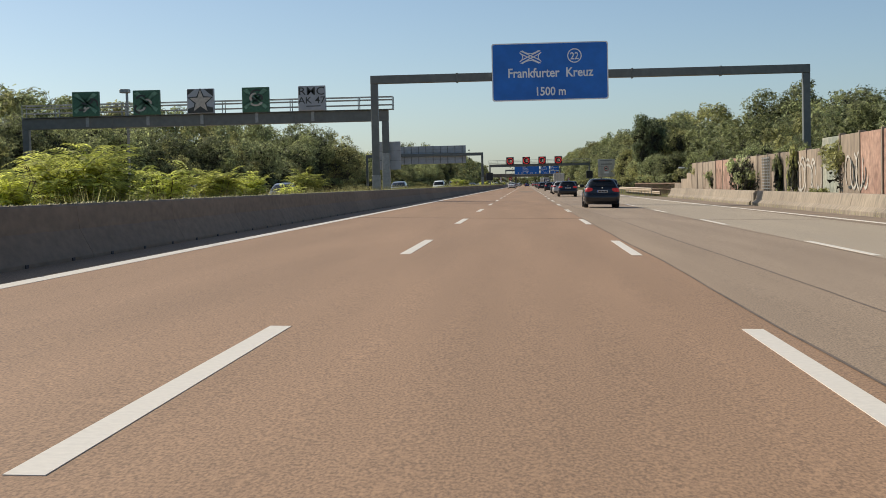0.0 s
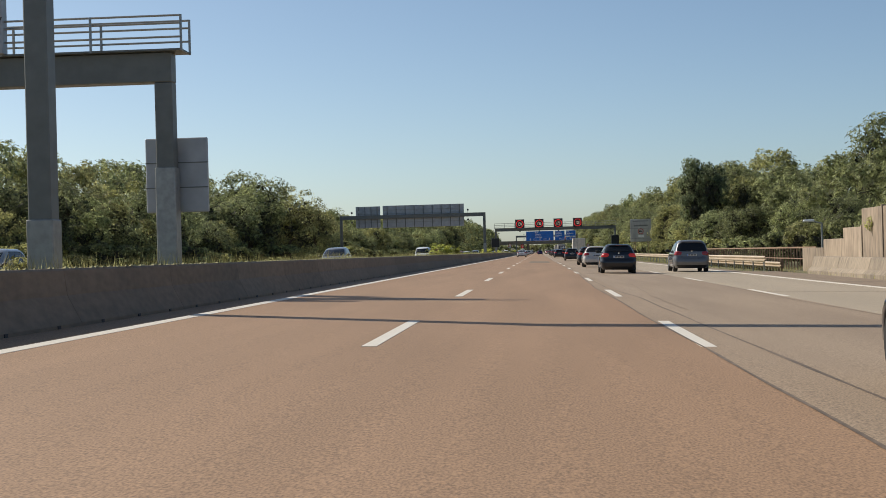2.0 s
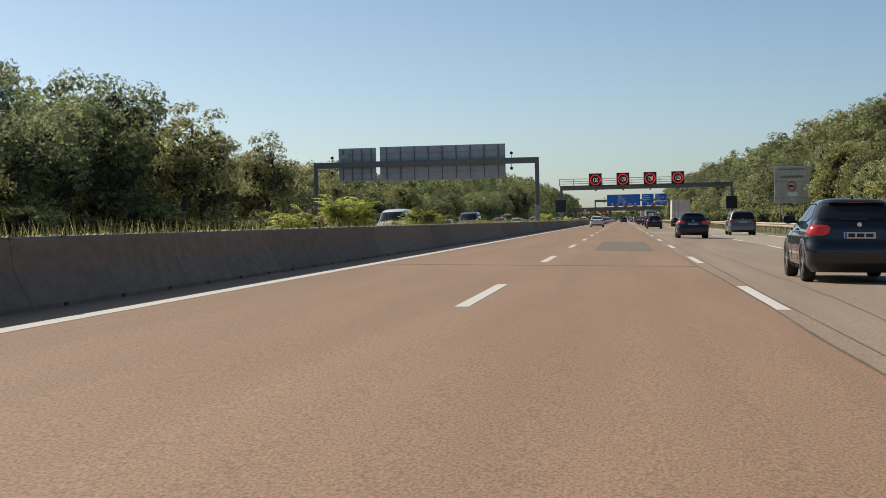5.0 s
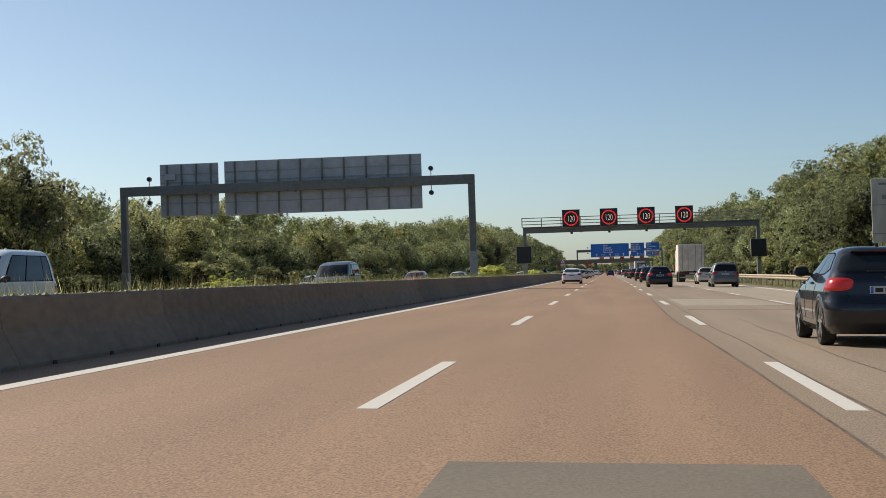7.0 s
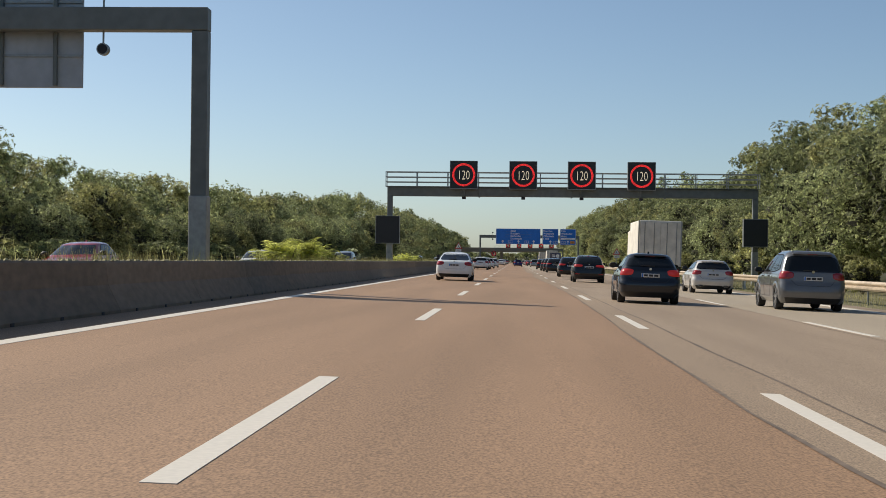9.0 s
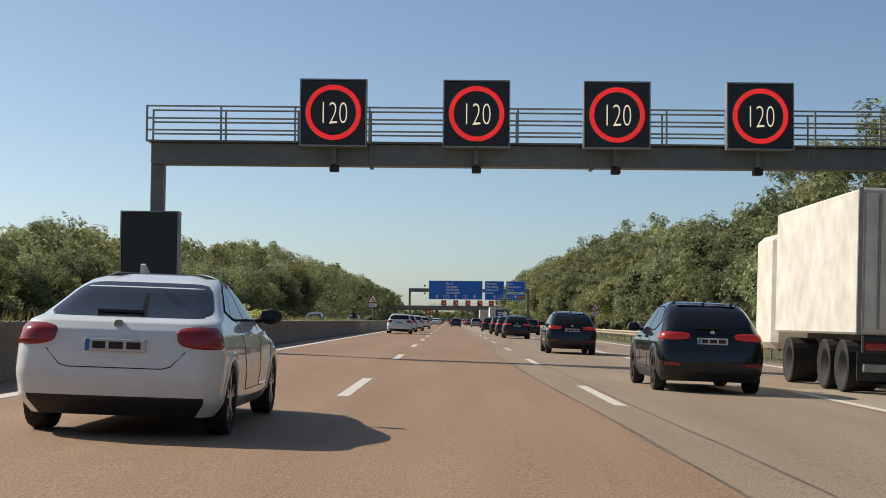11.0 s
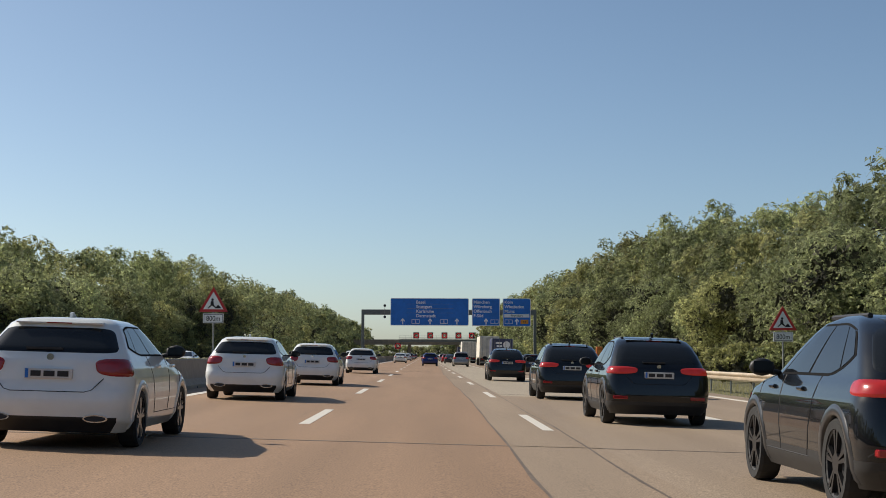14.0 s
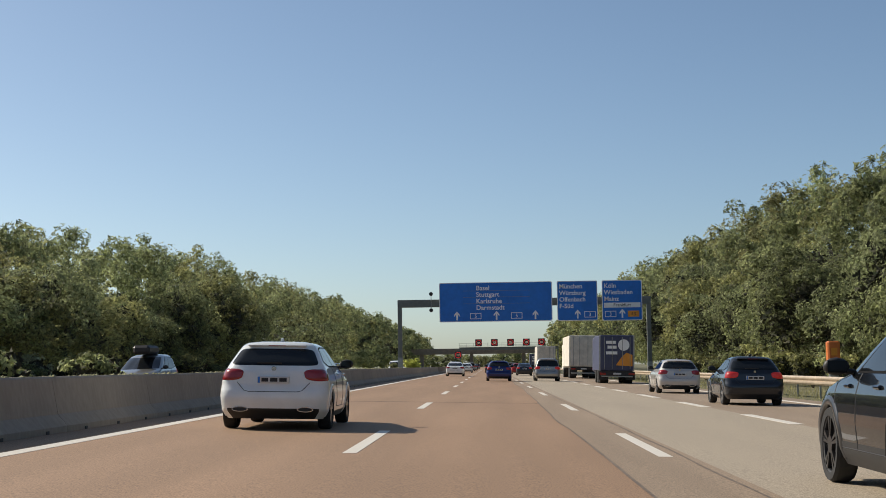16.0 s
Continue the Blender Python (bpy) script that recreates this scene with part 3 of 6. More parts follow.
# ---- gantries ----
def i_beam(x0, x1, y, z0, z1, depth=0.5):
    bm = box(x0, x1, y - depth / 2, y + depth / 2, z0, z1, 0.02)
    return bm


def gantry_frame(e, x0, x1, y, z0, z1, post_w=0.42, ground_l=0.2, ground_r=-0.45, skirt=1.6, left=True, right=True):
    part("beam", i_beam(x0, x1, y, z0, z1), GANTRY, e)
    n = int((x1 - x0) // 6)
    for k in range(1, n + 1):
        x = x0 + (x1 - x0) * k / (n + 1)
        part("flange", box(x - 0.05, x + 0.05, y - 0.29, y + 0.29, z0 - 0.05, z1 + 0.03, 0.01), GANTRY, e)
    for x, g, want in ((x0 + post_w / 2, ground_l, left), (x1 - post_w / 2, ground_r, right)):
        if want:
            p = part("post", box(x - post_w / 2, x + post_w / 2, y - 0.22, y + 0.22, g, z0 - 0.002, 0.02), GANTRY, e)
            part("foot_sleeve", box(x - post_w / 2 - 0.03, x + post_w / 2 + 0.03, y - 0.25, y + 0.25, g, g + skirt, 0.02), GALV, p)


def walkway(e, x0, x1, y, z0, z1):
    """A railing with posts along the top of a gantry, front and back."""
    for yy in (y - 0.45, y + 0.45):
        for z in (z0 + 0.3, z0 + 0.62, z1):
            part("rail", tube((x0, yy, z), (x1, yy, z), 0.025, 6), GALV, e)
        n = int((x1 - x0) / 2)
        for k in range(n + 1):
            x = x0 + (x1 - x0) * k / n
            part("railing_post", box(x - 0.025, x + 0.025, yy - 0.025, yy + 0.025, z0 - 0.02, z1 + 0.02), GALV, e)
    part("grating", box(x0, x1, y - 0.47, y + 0.47, z0 - 0.012, z0 + 0.03), GANTRY, e)


def display(e, x0, x1, z0, z1, y, lit=True):
    p = part("display", box(x0, x1, y - 0.18, y + 0.18, z0, z1, 0.015), PANEL, e, "black matrix display")
    t = 0.035
    for a in ((x0 - t, x1 + t, z0 - t, z0), (x0 - t, x1 + t, z1, z1 + t), (x0 - t, x0, z0, z1), (x1, x1 + t, z0, z1)):
        part("display_frame", box(a[0], a[1], y - 0.2, y + 0.2, a[2], a[3]), GALV, p)
    if not lit:
        return
    cx, cz, r = (x0 + x1) / 2, (z0 + z1) / 2, (x1 - x0) * 0.42
    bm = bmesh.new()
    for row in range(3):
        rr = r - row * 0.045
        n = int(rr * math.tau / 0.05)
        for k in range(n):
            a = (k + 0.5 * (row % 2)) * math.tau / n
            disc(cx + rr * math.cos(a), cz + rr * math.sin(a), 0.02, y - 0.19, y - 0.178, 6, bm)
    part("led_ring", bm, LED_RED, p, "glowing red ring of lamps")
    lettering("120", (x1 - x0) * 0.5, LED_WHITE, p, (cx, y - 0.185, cz - (x1 - x0) * 0.175), "CENTER", 0.004, 0.62, "led_digits", 0.016)


def round_lamp(e, x, y, z, r=0.16):
    part("round_signal", disc(x, z, r, y - 0.1, y + 0.1, 16), GALV, e)
    part("signal_glass", disc(x, z, r * 0.8, y - 0.115, y - 0.1, 16), BLACK, e)


# gantry with the junction sign
g1 = thing("sign_gantry", "grey steel gantry carrying a blue motorway junction sign", "gantry", "gantries", plan=True)
gantry_frame(g1, -8.35, 15.95, 83.2, 6.84, 7.3, 0.4, 0.15, -0.42)


def blue_sign(e, x0, x1, z0, z1, y):
    r = 0.12
    pts = []
    for cx, cz, a0 in ((x1 - r, z1 - r, 0), (x0 + r, z1 - r, 90), (x0 + r, z0 + r, 180), (x1 - r, z0 + r, 270)):
        pts += [(cx + r * math.cos(radians(a0 + k * 30)), cz + r * math.sin(radians(a0 + k * 30))) for k in range(4)]
    p = part("sign_panel", prism(pts, y, y + 0.08), WHITE, e, "blue retroreflective sign face with white edge")
    mx, mz = (x0 + x1) / 2, (z0 + z1) / 2
    k = 0.06
    inner = [(mx + (a - mx) * (1 - 2 * k / (x1 - x0)), mz + (b - mz) * (1 - 2 * k / (z1 - z0))) for a, b in pts]
    part("sign_face", prism(inner, y - 0.006, y), BLUE, p)
    for zz in (z0 + 0.4, z1 - 0.5):
        part("stiffener", box(x0 + 0.1, x1 - 0.1, y + 0.08, y + 0.14, zz, zz + 0.08), GALV, p)
    return p


s1 = blue_sign(g1, -1.53, 4.9, 5.67, 8.86, 82.8)
lettering("Frankfurter  Kreuz", 0.72, WHITE, s1, (1.7, 82.79, 6.96), "CENTER", squeeze=0.86, thin=-0.014)
lettering("1500 m", 0.66, WHITE, s1, (1.7, 82.79, 5.95), "CENTER", squeeze=0.86, thin=-0.014)
part("number_ring", disc(3.05, 8.1, 0.4, 82.786, 82.794, 28, None, 0.34), WHITE, s1)
lettering("22", 0.55, WHITE, s1, (3.05, 82.79, 7.9), "CENTER", squeeze=0.85, thin=-0.01)
bm = bmesh.new()


def sign_stroke(points, w, y0):
    """A painted line through points on the sign's face."""
    for k, ((xa, za), (xb, zb)) in enumerate(zip(points, points[1:])):
        n = math.hypot(xb - xa, zb - za)
        nx, nz = -(zb - za) / n * w / 2, (xb - xa) / n * w / 2
        quad = [(xa + nx, za + nz), (xa - nx, za - nz), (xb - nx, zb - nz), (xb + nx, zb + nz)]
        prism([(0.62 + p, 8.08 + q) for p, q in quad], y0 - 0.0004 * k, 82.794, bm)


for s in (-1, 1):
    for off in (-0.075, 0.075):
        sign_stroke([(-0.55, -0.27 * s + off), (0.55, 0.27 * s + off)], 0.055, 82.786 - 0.001 * s)
    bow = [(-0.46 + 0.092 * k, s * (0.36 - 0.17 * (1 - ((k - 5) / 5) ** 2))) for k in range(11)]
    sign_stroke(bow, 0.05, 82.789)
    bow = [(s * (0.6 - 0.17 * (1 - ((k - 4) / 4) ** 2)), -0.26 + 0.065 * k) for k in range(9)]
    sign_stroke(bow, 0.05, 82.789)
part("interchange_symbol", bm, WHITE, s1, "white crossing-motorways symbol")

# opposite gantry with painted-over display backs
g0 = thing("display_gantry", "dark steel gantry with walkway and graffiti-covered display backs", "gantry", "gantries", plan=True)
gantry_frame(g0, -31.7, -8.3, 93.6, 5.2, 5.9, 0.42, -0.55, 0.2, 3.0)
walkway(g0, -31.6, -8.0, 93.6, 5.92, 6.72)
for k, x in enumerate((-28.3, -24.4, -20.95, -17.45, -13.9)):
    p = part("display_back", box(x, x + 1.7, 93.0, 93.35, 5.95, 7.5, 0.02), ALU if k in (2, 4) else SPRAY_GREEN, g0, "display back covered with spray paint")
    part("mount", box(x + 0.75, x + 0.95, 93.3, 93.5, 5.3, 6.0), GALV, g0)
    bm = bmesh.new()
    if k == 2:
        star = [(x + 0.85 + (0.75 if i % 2 == 0 else 0.3) * math.sin(i * math.pi / 5), 6.7 + (0.75 if i % 2 == 0 else 0.3) * math.cos(i * math.pi / 5)) for i in range(10)]
        prism(star, 92.992, 92.998, bm)
        part("graffiti", bm, SPRAY_WHITE, p, "white sprayed star")
        for q in ([(x + 0.04, 5.99), (x + 1.66, 5.99), (x + 1.66, 6.3), (x + 0.85, 6.5), (x + 0.04, 6.25)], [(x + 0.04, 7.1), (x + 0.5, 7.46), (x + 0.04, 7.46)], [(x + 1.66, 7.0), (x + 1.66, 7.46), (x + 1.1, 7.46)]):
            part("graffiti", prism(q, 92.9965, 92.9993), SPRAY_DARK, p, "dark sprayed corner")
        star = [(x + 0.85 + (0.86 if i % 2 == 0 else 0.4) * math.sin(i * math.pi / 5), 6.7 + (0.86 if i % 2 == 0 else 0.4) * math.cos(i * math.pi / 5)) for i in range(10)]
        part("graffiti", prism(star, 92.995, 92.999), SPRAY_DARK, p, "dark outline of the star")
    elif k == 4:
        bm.free()
        lettering("RMC", 0.7, SPRAY_DARK, p, (x + 0.85, 92.995, 6.93), "CENTER", 0.004, 1.15, "graffiti", -0.002)
        lettering("AK 47", 0.6, SPRAY_DARK, p, (x + 0.85, 92.995, 6.4), "CENTER", 0.004, 1.1, "graffiti", -0.002)
        part("graffiti", box(x + 0.5, x + 1.4, 92.994, 92.999, 6.2, 6.26), SPRAY_DARK, p)
    else:
        rr = random.Random(30 + k)
        bm.free()
        for s in (-1, 1):
            part("graffiti", prism([(x + 0.85 + s * 0.78, 7.3), (x + 0.85 + s * 0.52, 7.42), (x + 0.85 - s * 0.62, 6.12), (x + 0.85 - s * 0.76, 6.3)], 92.992 + 0.002 * s, 92.998), SPRAY_PALE_GREEN, p, "broad pale green stroke")
        for s in range(5):
            ca, cz, r, a0 = x + rr.uniform(0.45, 1.25), rr.uniform(6.35, 7.1), rr.uniform(0.25, 0.6), rr.uniform(0, 6)
            rim = [(ca + (r + w) * 0.7 * math.cos(a0 + i * 0.3), cz + (r + w) * 0.55 * math.sin(a0 + i * 0.3)) for w, order in ((-0.1, range(8)), (0.1, range(7, -1, -1))) for i in order]
            rim = [(min(max(u, x + 0.03), x + 1.67), min(max(w, 5.98), 7.47)) for u, w in rim]
            part("graffiti", prism(rim, 92.986 + 0.0012 * s, 92.993), SPRAY_DARK if s % 3 else SPRAY_WHITE, p, "sprayed stroke")
bb = part("side_board", box(-9.12, -7.62, 93.95, 94.05, 2.15, 3.92, 0.02), ALU, g0, "grey back of a side display")
for z in (2.74, 3.33):
    part("seam", box(-9.12, -7.62, 93.93, 93.96, z - 0.012, z + 0.012), GANTRY, bb)
cl = thing("camera_pole", "small grey camera pole behind the gantry", "pole", plan=True)
part("mast", tube((-25.8, 97, -0.6), (-25.8, 97, 7.6), 0.09), GALV, cl)
part("head", box(-26.2, -25.6, 96.6, 97.2, 7.6, 7.85, 0.03), GALV, cl)

# opposite gantry seen from the back of its direction signs
g2 = thing("sign_gantry", "dark steel gantry seen from the back of large signs", "gantry", "gantries", plan=True)
gantry_frame(g2, -31.55, -8.15, 305.3, 6.9, 7.5, 0.42, -0.55, 0.2, 2.4)
for x0, x1, z0, z1, n in ((-29.0, -25.05, 5.5, 8.95, 4), (-24.65, -11.6, 5.45, 9.0, 9)):
    p = part("sign_back", box(x0, x1, 305.72, 305.78, z0, z1, 0.02), ALU, g2, "bare aluminium sign back with ribs")
    for k in range(n):
        x = x0 + (x1 - x0) * (k + 0.5) / n
        part("rib", box(x - 0.05, x + 0.05, 305.58, 305.72, z0 + 0.05, z1 - 0.05, 0.01), GANTRY, p)
    for z in (z0 + 0.85, (z0 + z1) / 2 + 0.5, z1 - 0.7):
        part("cross_rib", box(x0 + 0.03, x1 - 0.03, 305.66, 305.722, z - 0.03, z + 0.03), GALV, p)
part("plate", box(-28.6, -27.9, 305.5, 305.6, 7.9, 8.3), ALU, g2)
for x in (-10.95, -29.6):
    part("signal_stem", tube((x, 305.3, 6.4), (x, 305.3, 8.0), 0.03, 6), GALV, g2)
    for z in (6.42, 7.98):
        round_lamp(g2, x, 305.3, z)

# display gantry over our carriageway
g3 = thing("display_gantry", "dark steel gantry with lit speed limit displays and walkway", "gantry", "gantries", plan=True)
gantry_frame(g3, -8.42, 15.45, 366, 5.16, 5.75, 0.34, 0.2, -0.45, 2.2)
walkway(g3, -8.5, 15.5, 366, 5.77, 6.72)
for x in (-4.31, -0.48, 3.27, 7.09):
    display(g3, x, x + 1.72, 5.66, 7.4, 365.35)
    part("detector", box(x + 0.75, x + 1.0, 365.5, 365.8, 4.98, 5.14, 0.02), BLACK, g3, "small traffic detector")
    part("strut", box(x + 0.8, x + 0.92, 365.5, 365.75, 5.2, 6.6), GANTRY, g3)
for x in (-9.1, 14.5):
    display(g3, x, x + 1.5, 2.1, 3.83, 365.6, False)

# direction sign gantry
g5 = thing("sign_gantry", "grey steel gantry with three blue direction signs", "gantry", "gantries", plan=True)
gantry_frame(g5, -7.75, 13.9, 603.6, 6.07, 6.72, 0.36, 0.2, -0.45)


def arrow(p, x, z, y, s=1.0):
    part("arrow", prism([(x - 0.07 * s, z), (x + 0.07 * s, z), (x + 0.07 * s, z + 0.5 * s), (x + 0.24 * s, z + 0.3 * s), (x + 0.24 * s, z + 0.48 * s), (x, z + 0.76 * s), (x - 0.24 * s, z + 0.48 * s), (x - 0.24 * s, z + 0.3 * s), (x - 0.07 * s, z + 0.5 * s)], y - 0.012, y - 0.005), WHITE, p)


def route_shield(p, text, x, z, y, face=None, ink=None):
    part("shield_edge", box(x - 0.48, x + 0.48, y - 0.012, y - 0.005, z, z + 0.52, 0.0), WHITE if face is None else face, p)
    if face is None:
        part("shield_face", box(x - 0.43, x + 0.43, y - 0.016, y - 0.012, z + 0.05, z + 0.47), BLUE, p)
    lettering(text, 0.42, ink or WHITE, p, (x, y - 0.018, z + 0.11), "CENTER")


y5 = 603.2
p = blue_sign(g5, -4.15, 5.5, 4.75, 8.12, y5)
for k, t in enumerate(("Basel", "Stuttgart", "Karlsruhe", "Darmstadt")):
    lettering(t, 0.56, WHITE, p, (-1.0, y5 - 0.01, 7.45 - k * 0.56), thin=-0.008)
for x in (-2.65, 0.73, 4.05):
    arrow(p, x, 4.9, y5)
for x in (-1.05, 2.45):
    route_shield(p, "5", x, 4.98, y5)
for z in (6.3, 6.85, 7.4):
    part("overlay_edge", box(-2.1, 3.6, y5 - 0.009, y5 - 0.006, z - 0.01, z + 0.01), BOARD_DARK, p)
p = blue_sign(g5, 5.92, 9.36, 4.72, 8.12, y5)
for k, t in enumerate(("München", "Würzburg", "Offenbach", "F-Süd")):
    lettering(t, 0.54, WHITE, p, (6.1, y5 - 0.01, 7.48 - k * 0.56), thin=-0.008)
arrow(p, 7.65, 4.9, y5)
route_shield(p, "3", 8.7, 4.98, y5)
p = blue_sign(g5, 9.74, 13.16, 4.68, 8.12, y5)
for k, t in enumerate(("Köln", "Wiesbaden", "Mainz")):
    lettering(t, 0.54, WHITE, p, (9.92, y5 - 0.01, 7.48 - k * 0.56), thin=-0.008)
part("white_strip", box(9.9, 13.0, y5 - 0.012, y5 - 0.005, 5.78, 6.2), WHITE, p)
lettering("Frankfurt", 0.4, BLACK, p, (10.7, y5 - 0.016, 5.87))
route_shield(p, "3", 10.45, 4.98, y5)
arrow(p, 11.45, 4.9, y5)
route_shield(p, "43", 12.4, 4.98, y5, SIGN_YELLOW, BLACK)
part("signal_stem", tube((-4.86, 603.3, 5.8), (-4.86, 603.3, 7.2), 0.03, 6), GALV, g5)
for z in (5.8, 7.2):
    round_lamp(g5, -4.86, 603.3, z, 0.17)

# next display gantry and the bridge beyond
g6 = thing("display_gantry", "distant steel gantry with red lit displays", "gantry", "gantries", plan=True)
gantry_frame(g6, -8.4, 20.5, 925, 5.6, 6.4, 0.4, 0.2, -0.5)
walkway(g6, -8.4, 20.5, 925, 6.42, 7.6)
for x in (-3.7, 0.9, 5.6, 10.2, 14.6):
    display(g6, x, x + 1.9, 6.7, 8.7, 924.2)
display(g6, -9.8, -7.8, 3.2, 5.3, 924.3)
bridge = thing("road_bridge", "distant flat concrete road bridge over the motorway", "bridge", plan=True)
part("deck", box(-90, 90, 1168, 1180, 6.4, 7.6, 0.05), CONCRETE, bridge)
part("parapet", box(-90, 90, 1167.9, 1168.1, 7.6, 8.9), CONCRETE, bridge)
for x in (-48, -30, -7.5, 16, 34):
    part("pier", box(x - 0.8, x + 0.8, 1170, 1178, -0.9, 6.4, 0.1), CONCRETE, bridge)


# ---- roadside signs ----
def works_sign(x, y, z, turn=0.0):
    e = thing("roadworks_sign", "red-bordered triangular roadworks sign with distance plate", "traffic sign", "roadworks signs", at=(x, y, 0), turn=turn, plan=True)
    s = 1.02
    h = s * math.sqrt(3) / 2
    base = z

    def tri(k, y0, y1):
        c = base + h / 3
        pts = [(-s / 2, base), (s / 2, base), (0, base + h)]
        return prism([(a * k, c + (b - c) * k) for a, b in pts], y0, y1)

    p = part("triangle", tri(1.0, 0, 0.03), SIGN_RED, e)
    part("triangle_face", tri(0.7, -0.006, 0), WHITE, p)
    bm = disc(-0.03, base + 0.43, 0.045, -0.012, -0.006, 10)
    prism([(-0.09, base + 0.38), (0.0, base + 0.38), (0.02, base + 0.24), (0.1, base + 0.16), (0.08, base + 0.13), (-0.05, base + 0.22), (-0.17, base + 0.12), (-0.2, base + 0.14), (-0.1, base + 0.24)], -0.012, -0.006, bm)
    prism([(0.05, base + 0.12), (0.29, base + 0.12), (0.17, base + 0.25)], -0.012, -0.006, bm)
    part("pictogram", bm, BLACK, p, "black digging-works pictogram")
    q = part("plate", box(-0.36, 0.36, 0, 0.03, base - 0.4, base - 0.06, 0.0), WHITE, e)
    for a in ((-0.33, 0.33, base - 0.375, base - 0.36), (-0.33, 0.33, base - 0.1, base - 0.085), (-0.33, -0.315, base - 0.36, base - 0.1), (0.315, 0.33, base - 0.36, base - 0.1)):
        part("plate_line", box(a[0], a[1], -0.004, 0, a[2], a[3]), BLACK, q)
    lettering("800m", 0.26, BLACK, q, (0, -0.006, base - 0.32), "CENTER", 0.002, 0.85)
    part("pole", tube((0, 0.06, -0.5), (0, 0.06, base + 0.6), 0.035), GALV, e)


works_sign(-7.35, 466, 2.55)
works_sign(13.1, 467.4, 1.98)
board = thing("information_board", "faded grey information board with truck symbol on posts", "sign board", at=(0, 288.5, 0), plan=True)
p = part("panel", box(13.72, 16.85, 0, 0.06, 2.05, 5.36, 0.02), BOARD, board)
part("print_line", box(14.1, 16.4, -0.006, 0, 5.02, 5.14), BOARD_DARK, p)
part("print_line", box(14.25, 16.3, -0.006, 0, 4.3, 4.52), BOARD_DARK, p)
part("seam", box(13.72, 16.85, -0.006, 0, 3.98, 4.02), BOARD_DARK, p)
part("seam", box(13.72, 16.85, -0.006, 0, 2.5, 2.54), BOARD_DARK, p)
part("ban_ring", disc(15.25, 3.56, 0.42, -0.012, -0.004, 28, None, 0.33), SIGN_RED, p)
bm = box(15.0, 15.32, -0.012, -0.004, 3.5, 3.68)
box(15.34, 15.48, -0.012, -0.004, 3.5, 3.62, 0, bm)
disc(15.08, 3.48, 0.045, -0.013, -0.004, 10, bm)
disc(15.4, 3.48, 0.045, -0.013, -0.004, 10, bm)
part("truck_symbol", bm, BLACK, p)
part("sub_plate", box(14.88, 15.7, -0.008, -0.002, 2.68, 3.02), WHITE, p)
for x in (14.2, 14.45, 16.3):
    part("post", tube((x, 0.14, -0.6), (x, 0.14, 5.2), 0.05), RUST, board)

cab = thing("roadside_cabinet", "beige plastic utility cabinet behind the guardrail", "cabinet", plan=True)
part("body", box(13.3, 14.0, 435.6, 436.2, -0.45, 0.98, 0.02), CABINET, cab)
part("lid", box(13.24, 14.06, 435.54, 436.26, 0.98, 1.08, 0.03), CABINET, cab)
part("door_seam", box(13.64, 13.66, 435.585, 435.6, -0.2, 0.9), BLACK, cab)
ph = thing("emergency_phone", "orange emergency telephone pillar behind the guardrail", "emergency phone", plan=True)
part("pillar", box(13.62, 13.98, 533.2, 533.5, -0.45, 0.95, 0.03), GALV, ph)
part("head", box(13.55, 14.05, 533.1, 533.55, 0.95, 1.78, 0.06), ORANGE, ph)
part("speaker_plate", box(13.68, 13.92, 533.085, 533.1, 1.2, 1.5), SIGN_YELLOW, ph)
lp = thing("street_lamp", "slim lamp with white head behind the wall", "street lamp", plan=True)
part("mast", tube((15.5, 143, -0.6), (15.5, 143, 2.1), 0.06), GALV, lp)
part("arm", tube((15.5, 143, 2.1), (14.9, 143, 2.25), 0.035), GALV, lp)
part("head", box(14.5, 15.1, 142.85, 143.15, 2.18, 2.32, 0.05), WHITE, lp)
for k, (x, y, h) in enumerate(((12.0, 500, 0.75), (12.0, 548, 0.75), (12.0, 398, 0.75), (12.0, 298, 0.75), (12.0, 348, 0.75), (12.0, 448, 0.75))):
    d = thing("delineator_post", "white roadside delineator post with dark band", "delineator post", "delineator posts", at=(x, y, -0.4), plan=True)
    part("shaft", prism([(-0.06, 0), (0.06, 0), (0.06, h + 0.1), (-0.06, h + 0.2)], -0.05, 0.05), WHITE, d)
    part("band", prism([(-0.062, h - 0.15), (0.062, h - 0.2), (0.062, h), (-0.062, h + 0.05)], -0.052, 0.052), BLACK, d)


# ---- vehicles ----
HATCH = dict(
    rear=[(0.18, 0.16), (0.33, 0.04), (0.5, 0.0), (0.62, 0.015), (0.72, 0.07), (0.95, 0.1), (1.08, 0.18), (1.24, 0.36), (1.35, 0.46), (1.41, 0.52), (1.44, 0.95)],
    front=[(0.18, 0.2), (0.35, 0.05), (0.5, 0.0), (0.65, 0.07), (0.76, 0.25), (0.86, 0.6), (0.95, 1.08), (1.1, 1.42), (1.25, 1.75), (1.36, 2.05), (1.41, 2.3), (1.44, 2.6)],
    half=[(0.18, 0.88), (0.3, 0.97), (0.55, 1.0), (0.78, 0.99), (0.9, 0.955), (0.97, 0.92), (1.1, 0.845), (1.25, 0.76), (1.36, 0.685), (1.41, 0.6), (1.44, 0.42)],
    belt=1.03, top=1.33, lamp=(0.79, 0.99), h=1.44)
